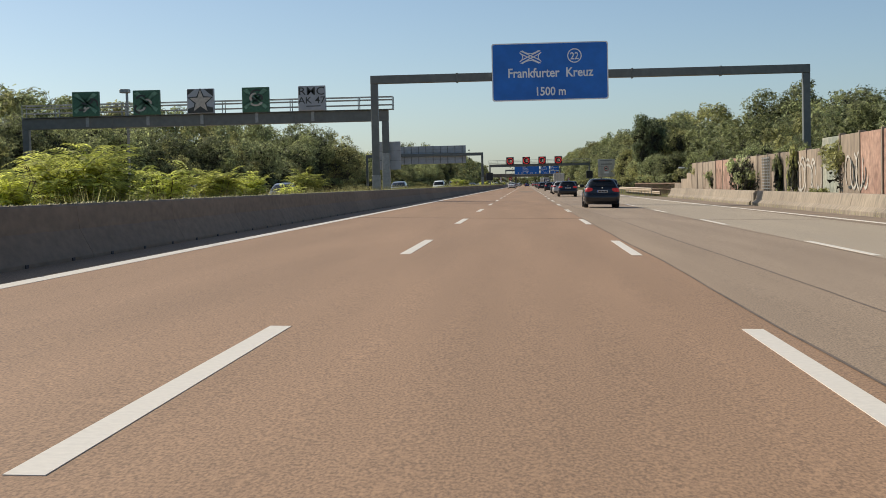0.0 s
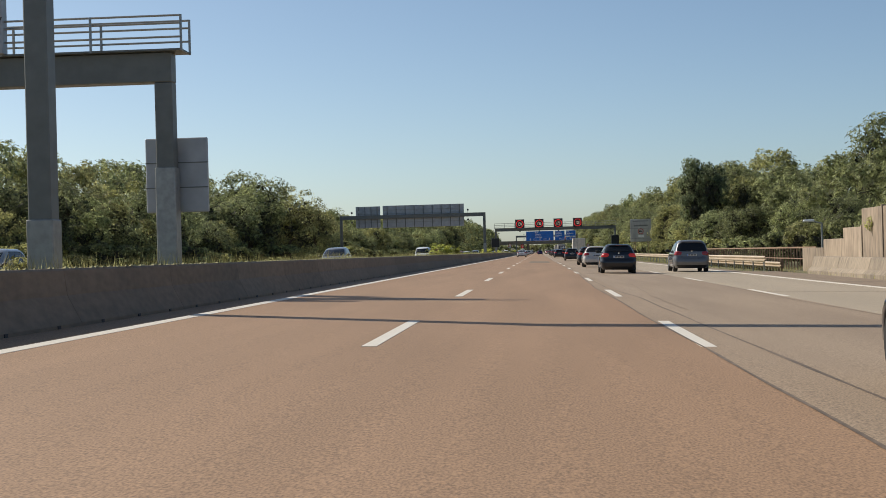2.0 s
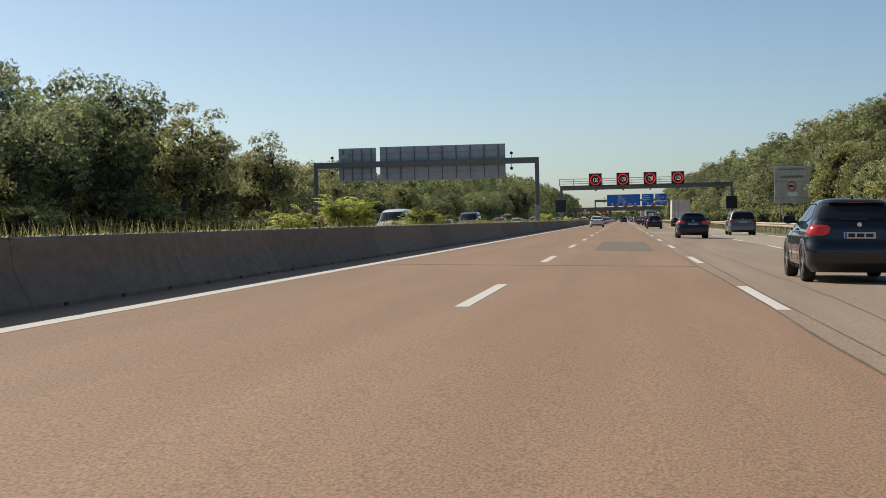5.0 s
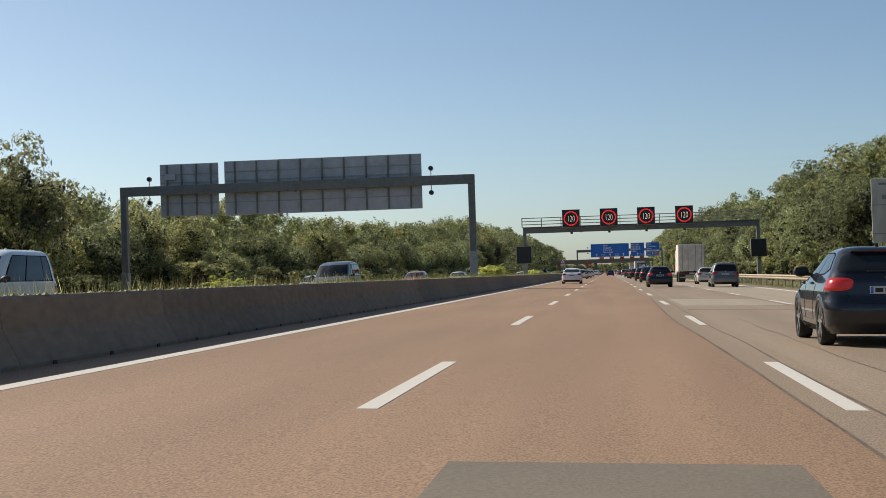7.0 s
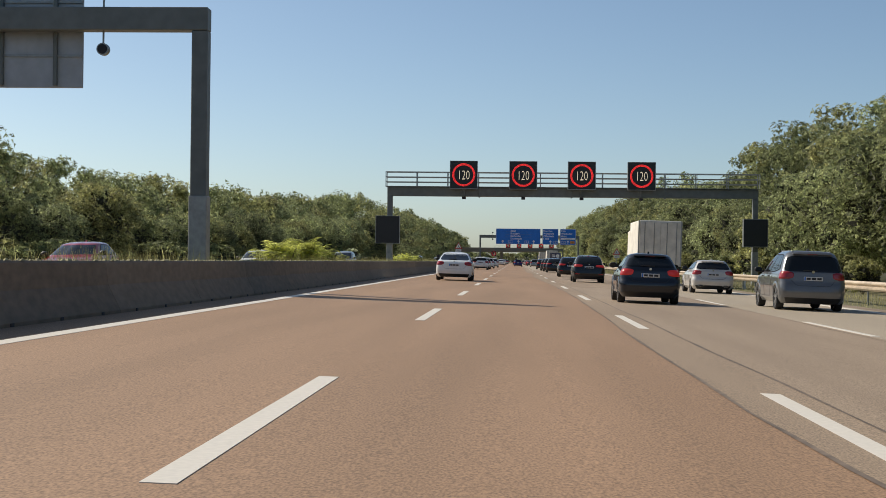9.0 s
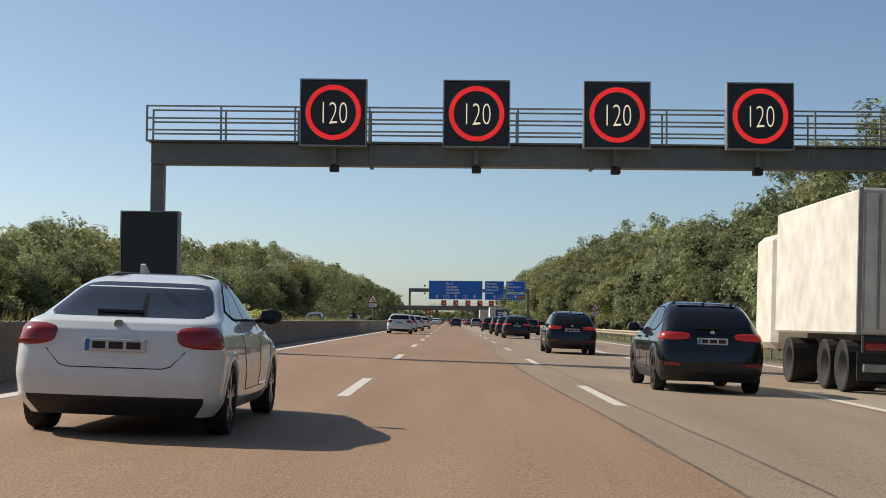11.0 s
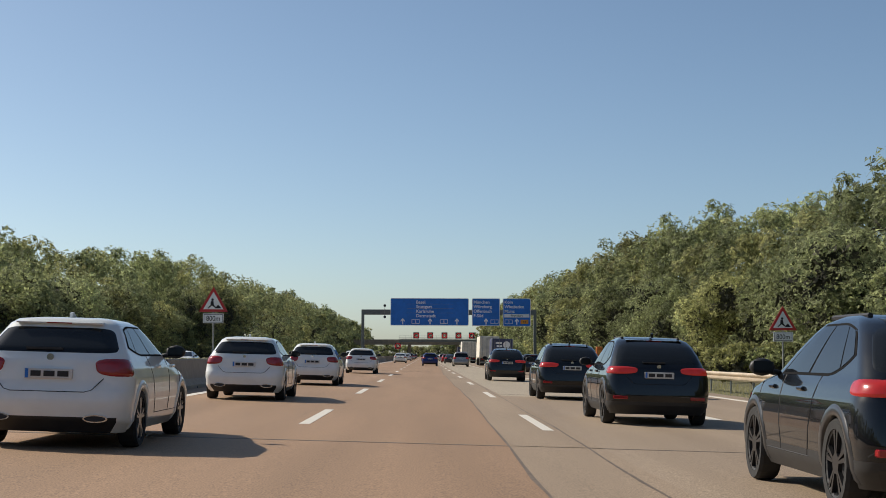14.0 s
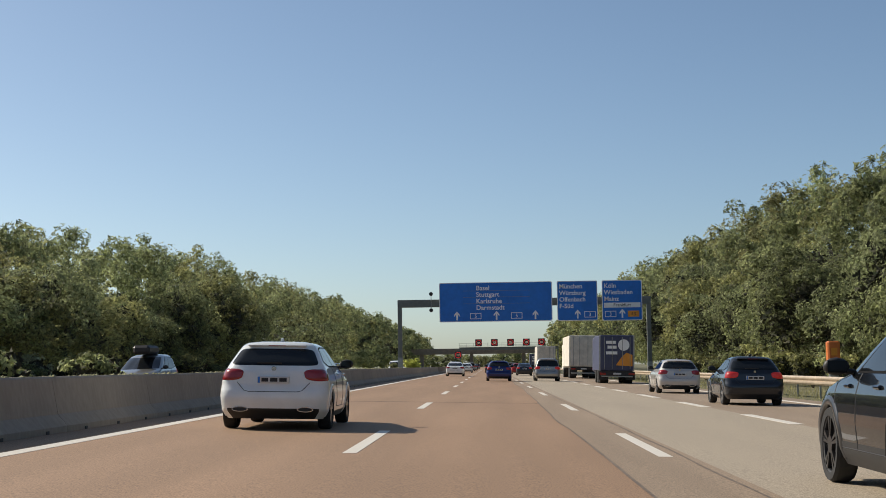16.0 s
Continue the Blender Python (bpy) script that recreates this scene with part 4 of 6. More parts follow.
TALL = dict(
    rear=[(0.2, 0.14), (0.36, 0.03), (0.52, 0.0), (0.7, 0.03), (0.8, 0.07), (1.05, 0.1), (1.2, 0.16), (1.45, 0.27), (1.58, 0.35), (1.64, 0.42), (1.67, 0.9)],
    front=[(0.2, 0.2), (0.36, 0.05), (0.55, 0.0), (0.75, 0.08), (0.9, 0.3), (0.98, 0.6), (1.05, 0.95), (1.2, 1.3), (1.42, 1.75), (1.58, 2.15), (1.64, 2.4), (1.67, 2.7)],
    half=[(0.2, 0.9), (0.33, 0.97), (0.6, 1.0), (0.9, 0.99), (1.0, 0.965), (1.08, 0.93), (1.3, 0.87), (1.48, 0.8), (1.58, 0.73), (1.64, 0.63), (1.67, 0.42)],
    belt=1.06, top=1.53, lamp=(0.86, 1.08), h=1.67)
SEDAN = dict(
    rear=[(0.18, 0.14), (0.33, 0.03), (0.5, 0.0), (0.7, 0.02), (0.9, 0.06), (0.98, 0.14), (1.03, 0.45), (1.15, 0.78), (1.3, 1.15), (1.38, 1.45), (1.42, 1.75), (1.45, 2.0)],
    front=HATCH["front"][:-1] + [(1.45, 2.55)],
    half=HATCH["half"][:-1] + [(1.45, 0.45)],
    belt=1.02, top=1.36, lamp=(0.76, 0.96), h=1.45)
CROSS = dict(
    rear=[(0.2, 0.14), (0.36, 0.03), (0.52, 0.0), (0.7, 0.02), (0.88, 0.05), (1.0, 0.08), (1.08, 0.15), (1.25, 0.34), (1.4, 0.55), (1.5, 0.76), (1.56, 1.1), (1.59, 1.6)],
    front=[(0.2, 0.2), (0.36, 0.05), (0.55, 0.0), (0.75, 0.06), (0.9, 0.25), (0.98, 0.6), (1.05, 1.0), (1.2, 1.3), (1.38, 1.66), (1.5, 1.95), (1.56, 2.2), (1.59, 2.5)],
    half=[(0.2, 0.9), (0.33, 0.97), (0.6, 1.0), (0.85, 0.99), (0.98, 0.95), (1.06, 0.91), (1.25, 0.84), (1.42, 0.76), (1.5, 0.7), (1.56, 0.6), (1.59, 0.4)],
    belt=1.06, top=1.47, lamp=(0.9, 1.04), h=1.59)
VAN = dict(
    rear=[(0.2, 0.1), (0.4, 0.02), (0.6, 0.0), (1.0, 0.02), (1.5, 0.06), (1.8, 0.12), (1.92, 0.2), (1.97, 0.5)],
    front=[(0.2, 0.2), (0.4, 0.04), (0.6, 0.0), (0.85, 0.1), (1.0, 0.35), (1.12, 0.75), (1.2, 1.0), (1.5, 1.35), (1.75, 1.7), (1.88, 2.0), (1.94, 2.3), (1.97, 2.7)],
    half=[(0.2, 0.92), (0.4, 0.99), (0.8, 1.0), (1.15, 0.98), (1.25, 0.95), (1.6, 0.89), (1.82, 0.83), (1.92, 0.72), (1.97, 0.5)],
    belt=1.18, top=1.78, lamp=(0.8, 1.15), h=1.97)


def lathe_x(profile, n=22):
    """A ring turned round the x axis from (x, r) points."""
    bm = bmesh.new()
    rings = [[bm.verts.new((x, r * math.cos(k * math.tau / n), r * math.sin(k * math.tau / n))) for x, r in profile] for k in range(n)]
    for k in range(n):
        a, b = rings[k], rings[(k + 1) % n]
        for i in range(len(profile) - 1):
            bm.faces.new((a[i], a[i + 1], b[i + 1], b[i]))
    return bm


def add_wheel(e, side, y, r, half, rim_material, w=0.21):
    x1 = side * (half - 0.005)
    x0 = x1 - side * w
    s = side
    t = part("wheel", lathe_x([(x0, r * 0.74), (x0, r * 0.94), (x0 + s * 0.03, r), (x1 - s * 0.03, r), (x1, r * 0.95), (x1 - s * 0.005, r * 0.76), (x0, r * 0.74)]), TYRE, e, smooth=False)
    t.location = (0, y, r)
    part("rim", lathe_x([(x1 - s * 0.01, r * 0.77), (x1 - s * 0.02, r * 0.71), (x1 - s * 0.1, r * 0.69), (x1 - s * 0.1, 0.01)]), BLACK, t)
    star = []
    for k in range(5):
        for off in (-0.15, 0.15):
            a = k * math.tau / 5 + 0.3 + off
            star += [(r * q * math.cos(a + d), r * q * math.sin(a + d)) for q, d in ((0.24, -0.13), (0.74, -0.085), (0.74, 0.085), (0.24, 0.13))]
    bm = prism(star, x1 - s * 0.045, x1 - s * 0.012, None, "x")
    part("wheel_star", bm, rim_material, t)


def build_car(name, label, category, shape, length, width, paint, rim=RIM, lit=False, rails=False, cladding=False, tailpipes=False, badge=True, wiper=True, group="cars on the motorway"):
    e = thing(name, label, category, group)
    hw0 = width / 2
    H = shape["h"]
    zs = sorted({round(z, 3) for t in ("rear", "front", "half") for z, _ in shape[t]} | {shape["belt"], shape["top"], *shape["lamp"], shape["lamp"][0] + 0.04, shape["lamp"][1] - 0.04, 0.42, 0.28})
    kinds = ["rear"] * 12 + ["rc"] * 6 + ["side"] * 34 + ["fc"] * 6 + ["front"] * 12 + ["fc"] * 6 + ["side"] * 34 + ["rc"] * 6
    rows = []
    for z in zs:
        hw, yr, yf = hw0 * interp(z, shape["half"]), interp(z, shape["rear"]), length - interp(z, shape["front"])
        rc, fc = min(0.24, hw * 0.5), min(0.5, hw * 0.7)
        bow = 0.05
        pts = []
        for k in range(12):
            x = (hw - rc) * (k / 6 - 1)
            pts.append((x, yr + bow * (x / hw) ** 2))
        yb = yr + bow * ((hw - rc) / hw) ** 2
        for k in range(6):
            a = k * math.pi / 12
            pts.append((hw - rc + rc * math.sin(a), yb + rc * (1 - math.cos(a))))
        ya, yz = yb + rc, yf - fc - 0.08
        for k in range(34):
            s = k / 34
            pts.append((hw * (1 - 0.05 * max(0, s - 0.75) * 4 * max(0, s - 0.75)), ya + (yz - ya) * s))
        hf = hw * 0.9875
        for k in range(6):
            a = k * math.pi / 12
            pts.append((hf - fc + fc * math.cos(a), yz + fc * math.sin(a)))
        for k in range(12):
            x = (hf - fc) * (1 - k / 6)
            pts.append((x, yf + 0.08 * (1 - (x / (hf - fc)) ** 2) - 0.08))
        for k in range(6):
            a = math.pi / 2 - k * math.pi / 12
            pts.append((-(hf - fc + fc * math.cos(a)), yz + fc * math.sin(a)))
        for k in range(34):
            s = 1 - k / 34
            pts.append((-hw * (1 - 0.05 * max(0, s - 0.75) * 4 * max(0, s - 0.75)), ya + (yz - ya) * s))
        for k in range(6):
            a = math.pi / 2 - k * math.pi / 12
            pts.append((-(hw - rc + rc * math.sin(a)), yb + rc * (1 - math.cos(a))))
        rows.append([Vector((x, y, z)) for x, y in pts])
    N = len(kinds)
    rw = 0.32 if H < 1.5 else 0.36 if cladding else 0.34
    wheels = (0.78, length - 0.88)
    mid = Vector((0, length / 2, H * 0.45))

    def what(i, j):
        c = (rows[i][j] + rows[i + 1][(j + 1) % N] + rows[i][(j + 1) % N] + rows[i + 1][j]) / 4
        k = kinds[j]
        y, z = c.y, c.z
        if k == "side":
            for w in wheels:
                if (y - w) ** 2 + (z - rw) ** 2 < (rw + 0.05) ** 2:
                    return "hole"
        if shape["belt"] < z < shape["top"]:
            if k == "front" or j in (54, 55, 56, 57, 70, 71, 72, 73):
                return "windscreen"
        if z < 0.36 and (k == "rear" or j in (12, 13, 114, 115)):
            return "diffuser"
        if cladding and z < 0.42:
            return "cladding"
        if 0.6 < z < 0.76 and k == "fc":
            return "head_r" if c.x > 0 else "head_l"
        if 0.3 < z < 0.62 and k == "front":
            return "grille"
        return "body"

    cells = {}
    for i in range(len(zs) - 1):
        for j in range(N):
            cells.setdefault(what(i, j), []).append((i, j))

    def shell(keys, out=0.0):
        bm = bmesh.new()
        made = {}

        def v(i, j):
            j %= N
            if (i, j) not in made:
                p = rows[i][j]
                d = Vector((p.x, 0 if kinds[j] == "side" else p.y - mid.y, 0)).normalized()
                made[i, j] = bm.verts.new(p + out * d)
            return made[i, j]

        for i, j in keys:
            bm.faces.new((v(i, j), v(i, j + 1), v(i + 1, j + 1), v(i + 1, j)))
        return bm, v

    bm, v = shell(cells["body"])
    bm.faces.new([v(len(zs) - 1, j) for j in range(N)])
    part("body", bm, paint, e, smooth=True)
    names = (("windscreen", GLASS, "windscreen"), ("diffuser", TRIM, "lower_bumper"), ("cladding", TRIM, "sill_cladding"), ("grille", TRIM, "grille"), ("head_r", LAMP_CLEAR, "headlight"), ("head_l", LAMP_CLEAR, "headlight"))
    for key, m, nm in names:
        if key in cells:
            part(nm, shell(cells[key], -0.006 if key == "windscreen" else 0.0)[0], m, e, smooth=True)

    def skin(j, z):
        i = max(k for k in range(len(zs) - 1) if zs[k] <= z)
        f = (z - zs[i]) / (zs[i + 1] - zs[i])
        j0 = math.floor(j)
        g = j - j0
        a, b = rows[i], rows[i + 1]
        lo = a[j0 % N].lerp(a[(j0 + 1) % N], g)
        return lo.lerp(b[j0 % N].lerp(b[(j0 + 1) % N], g), f)

    def column(side, f):
        """The column of the skin at a share f of the side, from its rear to its front."""
        return 18 + 34 * f if side > 0 else 110 - 34 * f

    def beside(side, y, z):
        """The column of the side at the length y and the height z."""
        y0, y1 = skin(18, z).y, skin(52, z).y
        return column(side, min(max((y - y0) / (y1 - y0), 0.0), 1.0))

    def pane(side, f0, f1, low, high, out):
        bm = bmesh.new()
        n, m = 12, 5
        grid = [[bm.verts.new(skin(column(side, f), low(f) + (high(f) - low(f)) * i / m) + Vector((side * out, 0, 0))) for i in range(m + 1)] for f in [f0 + (f1 - f0) * k / n for k in range(n + 1)]]
        for a, b in zip(grid, grid[1:]):
            for i in range(m):
                bm.faces.new((a[i], b[i], b[i + 1], a[i + 1]))
        return bm

    def seam(points, r=0.005):
        """A fine dark gap that follows the skin."""
        bm = bmesh.new()
        line = [skin(j, z) for j, z in points]
        across = max(p.x for p in line) - min(p.x for p in line) > 0.6
        axis = Vector((0, 1, 0)) if across else Vector((1, 0, 0))
        last = None
        for k, p in enumerate(line):
            d = line[min(k + 1, len(line) - 1)] - line[max(k - 1, 0)]
            u = d.cross(axis).normalized() * r
            ring = [bm.verts.new(p + q) for q in (u, axis * r, -u, -axis * r)]
            if last:
                for i in range(4):
                    bm.faces.new((last[i], last[(i + 1) % 4], ring[(i + 1) % 4], ring[i]))
            last = ring
        return bm

    def patch(jc, rj, zc, rz, power, out):
        """A rounded panel that lies on the skin of the car."""
        bm = bmesh.new()
        n, m = int(rj * 5), 8
        grid = []
        for k in range(n + 1):
            u = -math.cos(math.pi * k / n)
            half = max(0.02, 1 - abs(u) ** power) ** (1 / power)
            col = []
            for i in range(m + 1):
                w = 2 * i / m - 1
                p = skin(jc + rj * u, zc + rz * half * w)
                rim = k in (0, n) or i in (0, m)
                d = Vector((p.x * 0.5, p.y - mid.y, 0.0)).normalized()
                col.append(bm.verts.new(p + d * (-0.004 if rim else out * (1 - 0.4 * max(u * u, w * w)))))
            grid.append(col)
        for a, b in zip(grid, grid[1:]):
            for i in range(m):
                bm.faces.new((a[i], b[i], b[i + 1], a[i + 1]))
        return bm

    part("rear_window", patch(6, 9.4, (shape["belt"] + shape["top"]) / 2, (shape["top"] - shape["belt"]) / 2, 7, 0.012), GLASS, e, smooth=True)
    lo, hi = shape["lamp"]
    for jc in (14.6, -2.6):
        part("tail_light", patch(jc, 3.7 if hi - lo > 0.16 else 5, (lo + hi) / 2, (hi - lo) / 2, 3.6, 0.03), LAMP_SUNLIT if lit else LAMP_RED, e, "red tail light", smooth=True)
    part("underbody", box(-hw0 * 0.8, hw0 * 0.8, 0.3, length - 0.3, 0.19, 0.8), TRIM, e)
    for w in wheels:
        for s in (-1, 1):
            add_wheel(e, s, w, rw, hw0, rim)
            bm = bmesh.new()
            n = 16
            loops = []
            for r, o in ((rw + 0.02, -0.1), (rw + 0.02, 0.004), (rw + 0.035, 0.012), (rw + 0.1, 0.012), (rw + 0.125, -0.012)):
                loop = []
                for k in range(n + 1):
                    a = math.pi * 1.16 * k / n - 0.25
                    y, z = w + r * math.cos(a), max(rw + r * math.sin(a), zs[0])
                    loop.append(bm.verts.new((skin(beside(s, y, z), z).x + s * o, y, z)))
                loops.append(loop)
            for a, b in zip(loops, loops[1:]):
                for k in range(n):
                    bm.faces.new((a[k], a[k + 1], b[k + 1], b[k]))
            part("wheel_arch", bm, ARCH if cladding else paint, e, smooth=True)
    # number plate with plain bars
    pz = (shape["lamp"][0] + shape["lamp"][1]) / 2 - 0.08
    py = interp(pz, shape["rear"]) - 0.02
    p = part("number_plate", box(-0.26, 0.26, py - 0.012, py + 0.05, pz - 0.055, pz + 0.055, 0.006), PLATE, e)
    for a, b in ((-0.19, -0.08), (-0.05, 0.07), (0.1, 0.22)):
        part("plate_bar", box(a, b, py - 0.015, py - 0.012, pz - 0.03, pz + 0.03), BLACK, p)
    part("plate_strip", box(-0.25, -0.215, py - 0.015, py - 0.012, pz - 0.05, pz + 0.05), BLUE, p)
    if badge:
        bz = shape["lamp"][1] - 0.0
        by = interp(bz, shape["rear"]) - 0.005
        part("badge", disc(0, bz, 0.038, by - 0.015, by + 0.03, 14), CHROME, e)
    gz = shape["lamp"][0] - 0.17
    wide = 6 * 0.5 / (hw0 - 0.24)
    part("tailgate_gap", seam([(6 - wide * 1.2, gz + 0.15), (6 - wide * 0.95, gz + 0.02), (6 - wide * 0.8, gz), (6 - wide * 0.4, gz), (6, gz), (6 + wide * 0.4, gz), (6 + wide * 0.8, gz), (6 + wide * 0.95, gz + 0.02), (6 + wide * 1.2, gz + 0.15)]), BLACK, e)
    if wiper:
        z = shape["belt"] + 0.04
        y = interp(z, shape["rear"]) - 0.015
        part("wiper", box(-0.28, 0.12, y - 0.01, y + 0.03, z, z + 0.025), TRIM, e)
    zt = shape["top"] + 0.04
    yt = interp(zt, shape["rear"])
    ht = hw0 * interp(zt, shape["half"]) * 0.8
    if shape is not SEDAN:
        part("spoiler", prism([(yt - 0.06, zt + 0.004), (yt - 0.055, zt - 0.012), (yt + 0.2, zt - 0.01), (yt + 0.3, zt + 0.03)], -ht, ht, None, "x"), paint, e)
        part("brake_lamp", box(-0.14, 0.14, yt - 0.064, yt - 0.054, zt - 0.01, zt + 0.002), LAMP_RED, e)
    my = length - interp(shape["belt"], shape["front"]) - 0.55
    rise, fall = (0.2, 0.07) if cladding else (0.0, 0.0) if H > 1.9 else (0.1, 0.05)

    def low(f):
        return shape["belt"] + 0.01 + rise * max(0.0, 1 - f / 0.32) ** 1.3

    def high(f):
        return shape["top"] + 0.005 - fall * max(0.0, 1 - f / 0.35) ** 2

    for s in (-1, 1):
        part("window_surround", pane(s, 0.03, 0.955, lambda f: low(f) - 0.022, lambda f: high(f) + 0.02, 0.003), SURROUND, e, smooth=True)
        for f0, f1 in ((0.055, 0.2), (0.215, 0.56), (0.585, 0.93)):
            part("side_window", pane(s, f0, f1, low, high, 0.008), GLASS, e, smooth=True)
        hx = hw0 * interp(shape["belt"], shape["half"])
        bm = bmesh.new()
        bmesh.ops.create_icosphere(bm, subdivisions=2, radius=1, matrix=pose(s * (hx + 0.15), my + 0.05, shape["belt"] + 0.045) @ Matrix.Diagonal((0.125, 0.085, 0.085, 1)))
        for q in bm.verts:
            q.co.y = max(q.co.y, my + 0.005)
        bmesh.ops.create_icosphere(bm, subdivisions=1, radius=1, matrix=pose(s * (hx + 0.03), my + 0.07, shape["belt"] + 0.0) @ Matrix.Diagonal((0.09, 0.035, 0.03, 1)))
        mi = part("mirror", bm, TRIM, e, smooth=True)
        part("mirror_glass", box(s * (hx + 0.15) - 0.09, s * (hx + 0.15) + 0.09, my + 0.0, my + 0.006, shape["belt"] - 0.01, shape["belt"] + 0.1), GLASS, mi)
        for yy in (length * 0.4, length * 0.4 + 1.0):
            z = shape["belt"] - 0.13
            p = skin(beside(s, yy, z), z)
            part("door_handle", box(p.x - 0.03, p.x + 0.03, yy, yy + 0.18, z - 0.018, z + 0.018, 0.012), paint, e)
        for y0, y1 in ((length * 0.31, length * 0.37), (length * 0.575, length * 0.57), (length * 0.755, length * 0.74)):
            line = [(z, y0 + (y1 - y0) * k / 8) for k, z in enumerate(shape["belt"] - 0.015 - (shape["belt"] - 0.38) * i / 8 for i in range(9))]
            part("door_gap", seam([(beside(s, y, z), z) for z, y in line]), BLACK, e)
        line = [(0.36, length * (0.36 + 0.04 * i)) for i in range(10)]
        part("sill_gap", seam([(beside(s, y, z), z) for z, y in line]), BLACK, e)
        if rails:
            part("roof_rail", tube((s * hw0 * 0.56, interp(H - 0.03, shape["rear"]) + 0.05, H - 0.035), (s * hw0 * 0.56, length - interp(H - 0.03, shape["front"]) - 0.05, H - 0.03), 0.025, 6), BLACK if cladding else GALV, e)
        if tailpipes:
            ty = interp(0.33, shape["rear"]) + 0.012
            ring = [(s * 0.53 + 0.135 * math.cos(k * math.tau / 20), 0.335 + 0.042 * math.sin(k * math.tau / 20)) for k in range(20)]
            tp = part("tailpipe", prism(ring, ty - 0.02, ty + 0.12), CHROME, e)
            part("opening", prism([(s * 0.53 + (x - s * 0.53) * 0.86, 0.335 + (z - 0.335) * 0.72) for x, z in ring], ty - 0.024, ty + 0.05), BLACK, tp)
        if cladding:
            part("reflector", box(s * 0.68 - 0.13, s * 0.68 + 0.13, 0.0, 0.1, 0.46, 0.52, 0.01), LAMP_RED, e)
    part("aerial", prism([(0.95, H - 0.03), (1.2, H - 0.02), (1.0, H + 0.06), (0.95, H + 0.05)], -0.02, 0.02, None, "x"), paint, e)
    return e


def on_road(x, y):
    return pose(x * K, y, road_z(x) * K + 0.002, 0, math.degrees(FALL), 0)


def oncoming(x, y):
    return pose(x * K, y, other_z(x) * K + 0.002, 0, math.degrees(0.026), 180)


white_hatch = build_car("hatchback", "white five-door hatchback with red tail lights", "car", HATCH, 4.3, 1.78, P_WHITE, RIM, tailpipes=True)
white_hatch.matrix_basis = on_road(-3.27, 493.2)
copy_thing(white_hatch, on_road(-3.65, 426.6))
copy_thing(white_hatch, on_road(-3.67, 443.5))
copy_thing(white_hatch, on_road(-3.45, 460.1))
suv = build_car("suv", "glossy black suv with dark wheels and black arches", "car", CROSS, 4.45, 1.84, P_BLACK, RIM_DARK, lit=True, rails=True, cladding=True)
suv.matrix_basis = on_road(3.77, 480.6)
copy_thing(suv, on_road(3.92, 421.7))
copy_thing(suv, on_road(3.89, 436.3))
copy_thing(suv, on_road(3.86, 450.9))
copy_thing(suv, on_road(3.86, 376.8))
copy_thing(suv, on_road(3.84, 348.4))
dark_hatch = build_car("hatchback", "dark anthracite hatchback with bright red tail lights", "car", HATCH, 4.05, 1.74, P_DARK, RIM, lit=True)
dark_hatch.matrix_basis = on_road(7.1, 512.4)
for x, y in ((3.65, 66.5), (3.72, 127.5), (3.78, 171), (3.75, 227), (3.4, 306), (5.25, 400), (6.62, 456.5)):
    copy_thing(dark_hatch, on_road(x, y))
white_two = build_car("hatchback", "pale silver-white hatchback in traffic", "car", HATCH, 4.35, 1.8, car_paint("car_pearl", (0.55, 0.53, 0.5), 0.2), RIM, tailpipes=True)
white_two.matrix_basis = on_road(7.35, 531)
copy_thing(white_two, on_road(7.7, 327))
copy_thing(white_two, on_road(3.75, 155))
mpv = build_car("minivan", "grey people carrier with roof rails", "car", TALL, 4.5, 1.83, P_GREY, RIM, rails=True)
mpv.matrix_basis = on_road(7.4, 304.9)
copy_thing(mpv, on_road(7.5, 133))
copy_thing(mpv, on_road(7.6, 245))
blue_car = build_car("sedan", "dark blue saloon in traffic", "car", HATCH, 4.4, 1.78, P_BLUE, RIM)
blue_car.matrix_basis = on_road(0.62, 571)
silver = build_car("suv", "silver compact suv with bright red tail lights", "car", TALL, 4.45, 1.84, P_SILVER, RIM, lit=True)
silver.matrix_basis = on_road(3.9, 575)
saloon = build_car("sedan", "white saloon in the fast lane", "car", SEDAN, 4.6, 1.8, P_WHITE, RIM)
saloon.matrix_basis = on_road(-3.1, 612)
copy_thing(saloon, on_road(-3.1, 688))
copy_thing(saloon, on_road(-2.9, 336))
copy_thing(saloon, on_road(0.3, 760))
dark_saloon = build_car("sedan", "dark saloon in traffic", "car", SEDAN, 4.6, 1.8, P_DARK, RIM, lit=True)
dark_saloon.matrix_basis = on_road(3.75, 635)
copy_thing(dark_saloon, on_road(-3.3, 712))
copy_thing(dark_saloon, on_road(0.2, 830))
copy_thing(dark_saloon, on_road(3.8, 800))
red_car = build_car("hatchback", "red hatchback in traffic", "car", HATCH, 4.1, 1.74, P_RED, RIM, lit=True)
red_car.matrix_basis = on_road(3.6, 664)
copy_thing(red_car, oncoming(-12.6, 311))
copy_thing(white_two, on_road(-3.2, 790))
copy_thing(silver, on_road(3.7, 720))
copy_thing(silver, on_road(0.4, 905))
for car, x, y in ((white_two, 3.7, 760), (dark_saloon, 0.3, 690), (silver, -3.2, 745), (red_car, 0.2, 795), (white_two, 0.4, 868), (mpv, 3.6, 862), (dark_saloon, -3.3, 845), (saloon, 3.7, 930), (silver, -3.2, 915), (blue_car, 3.8, 690)):
    copy_thing(car, on_road(x, y))
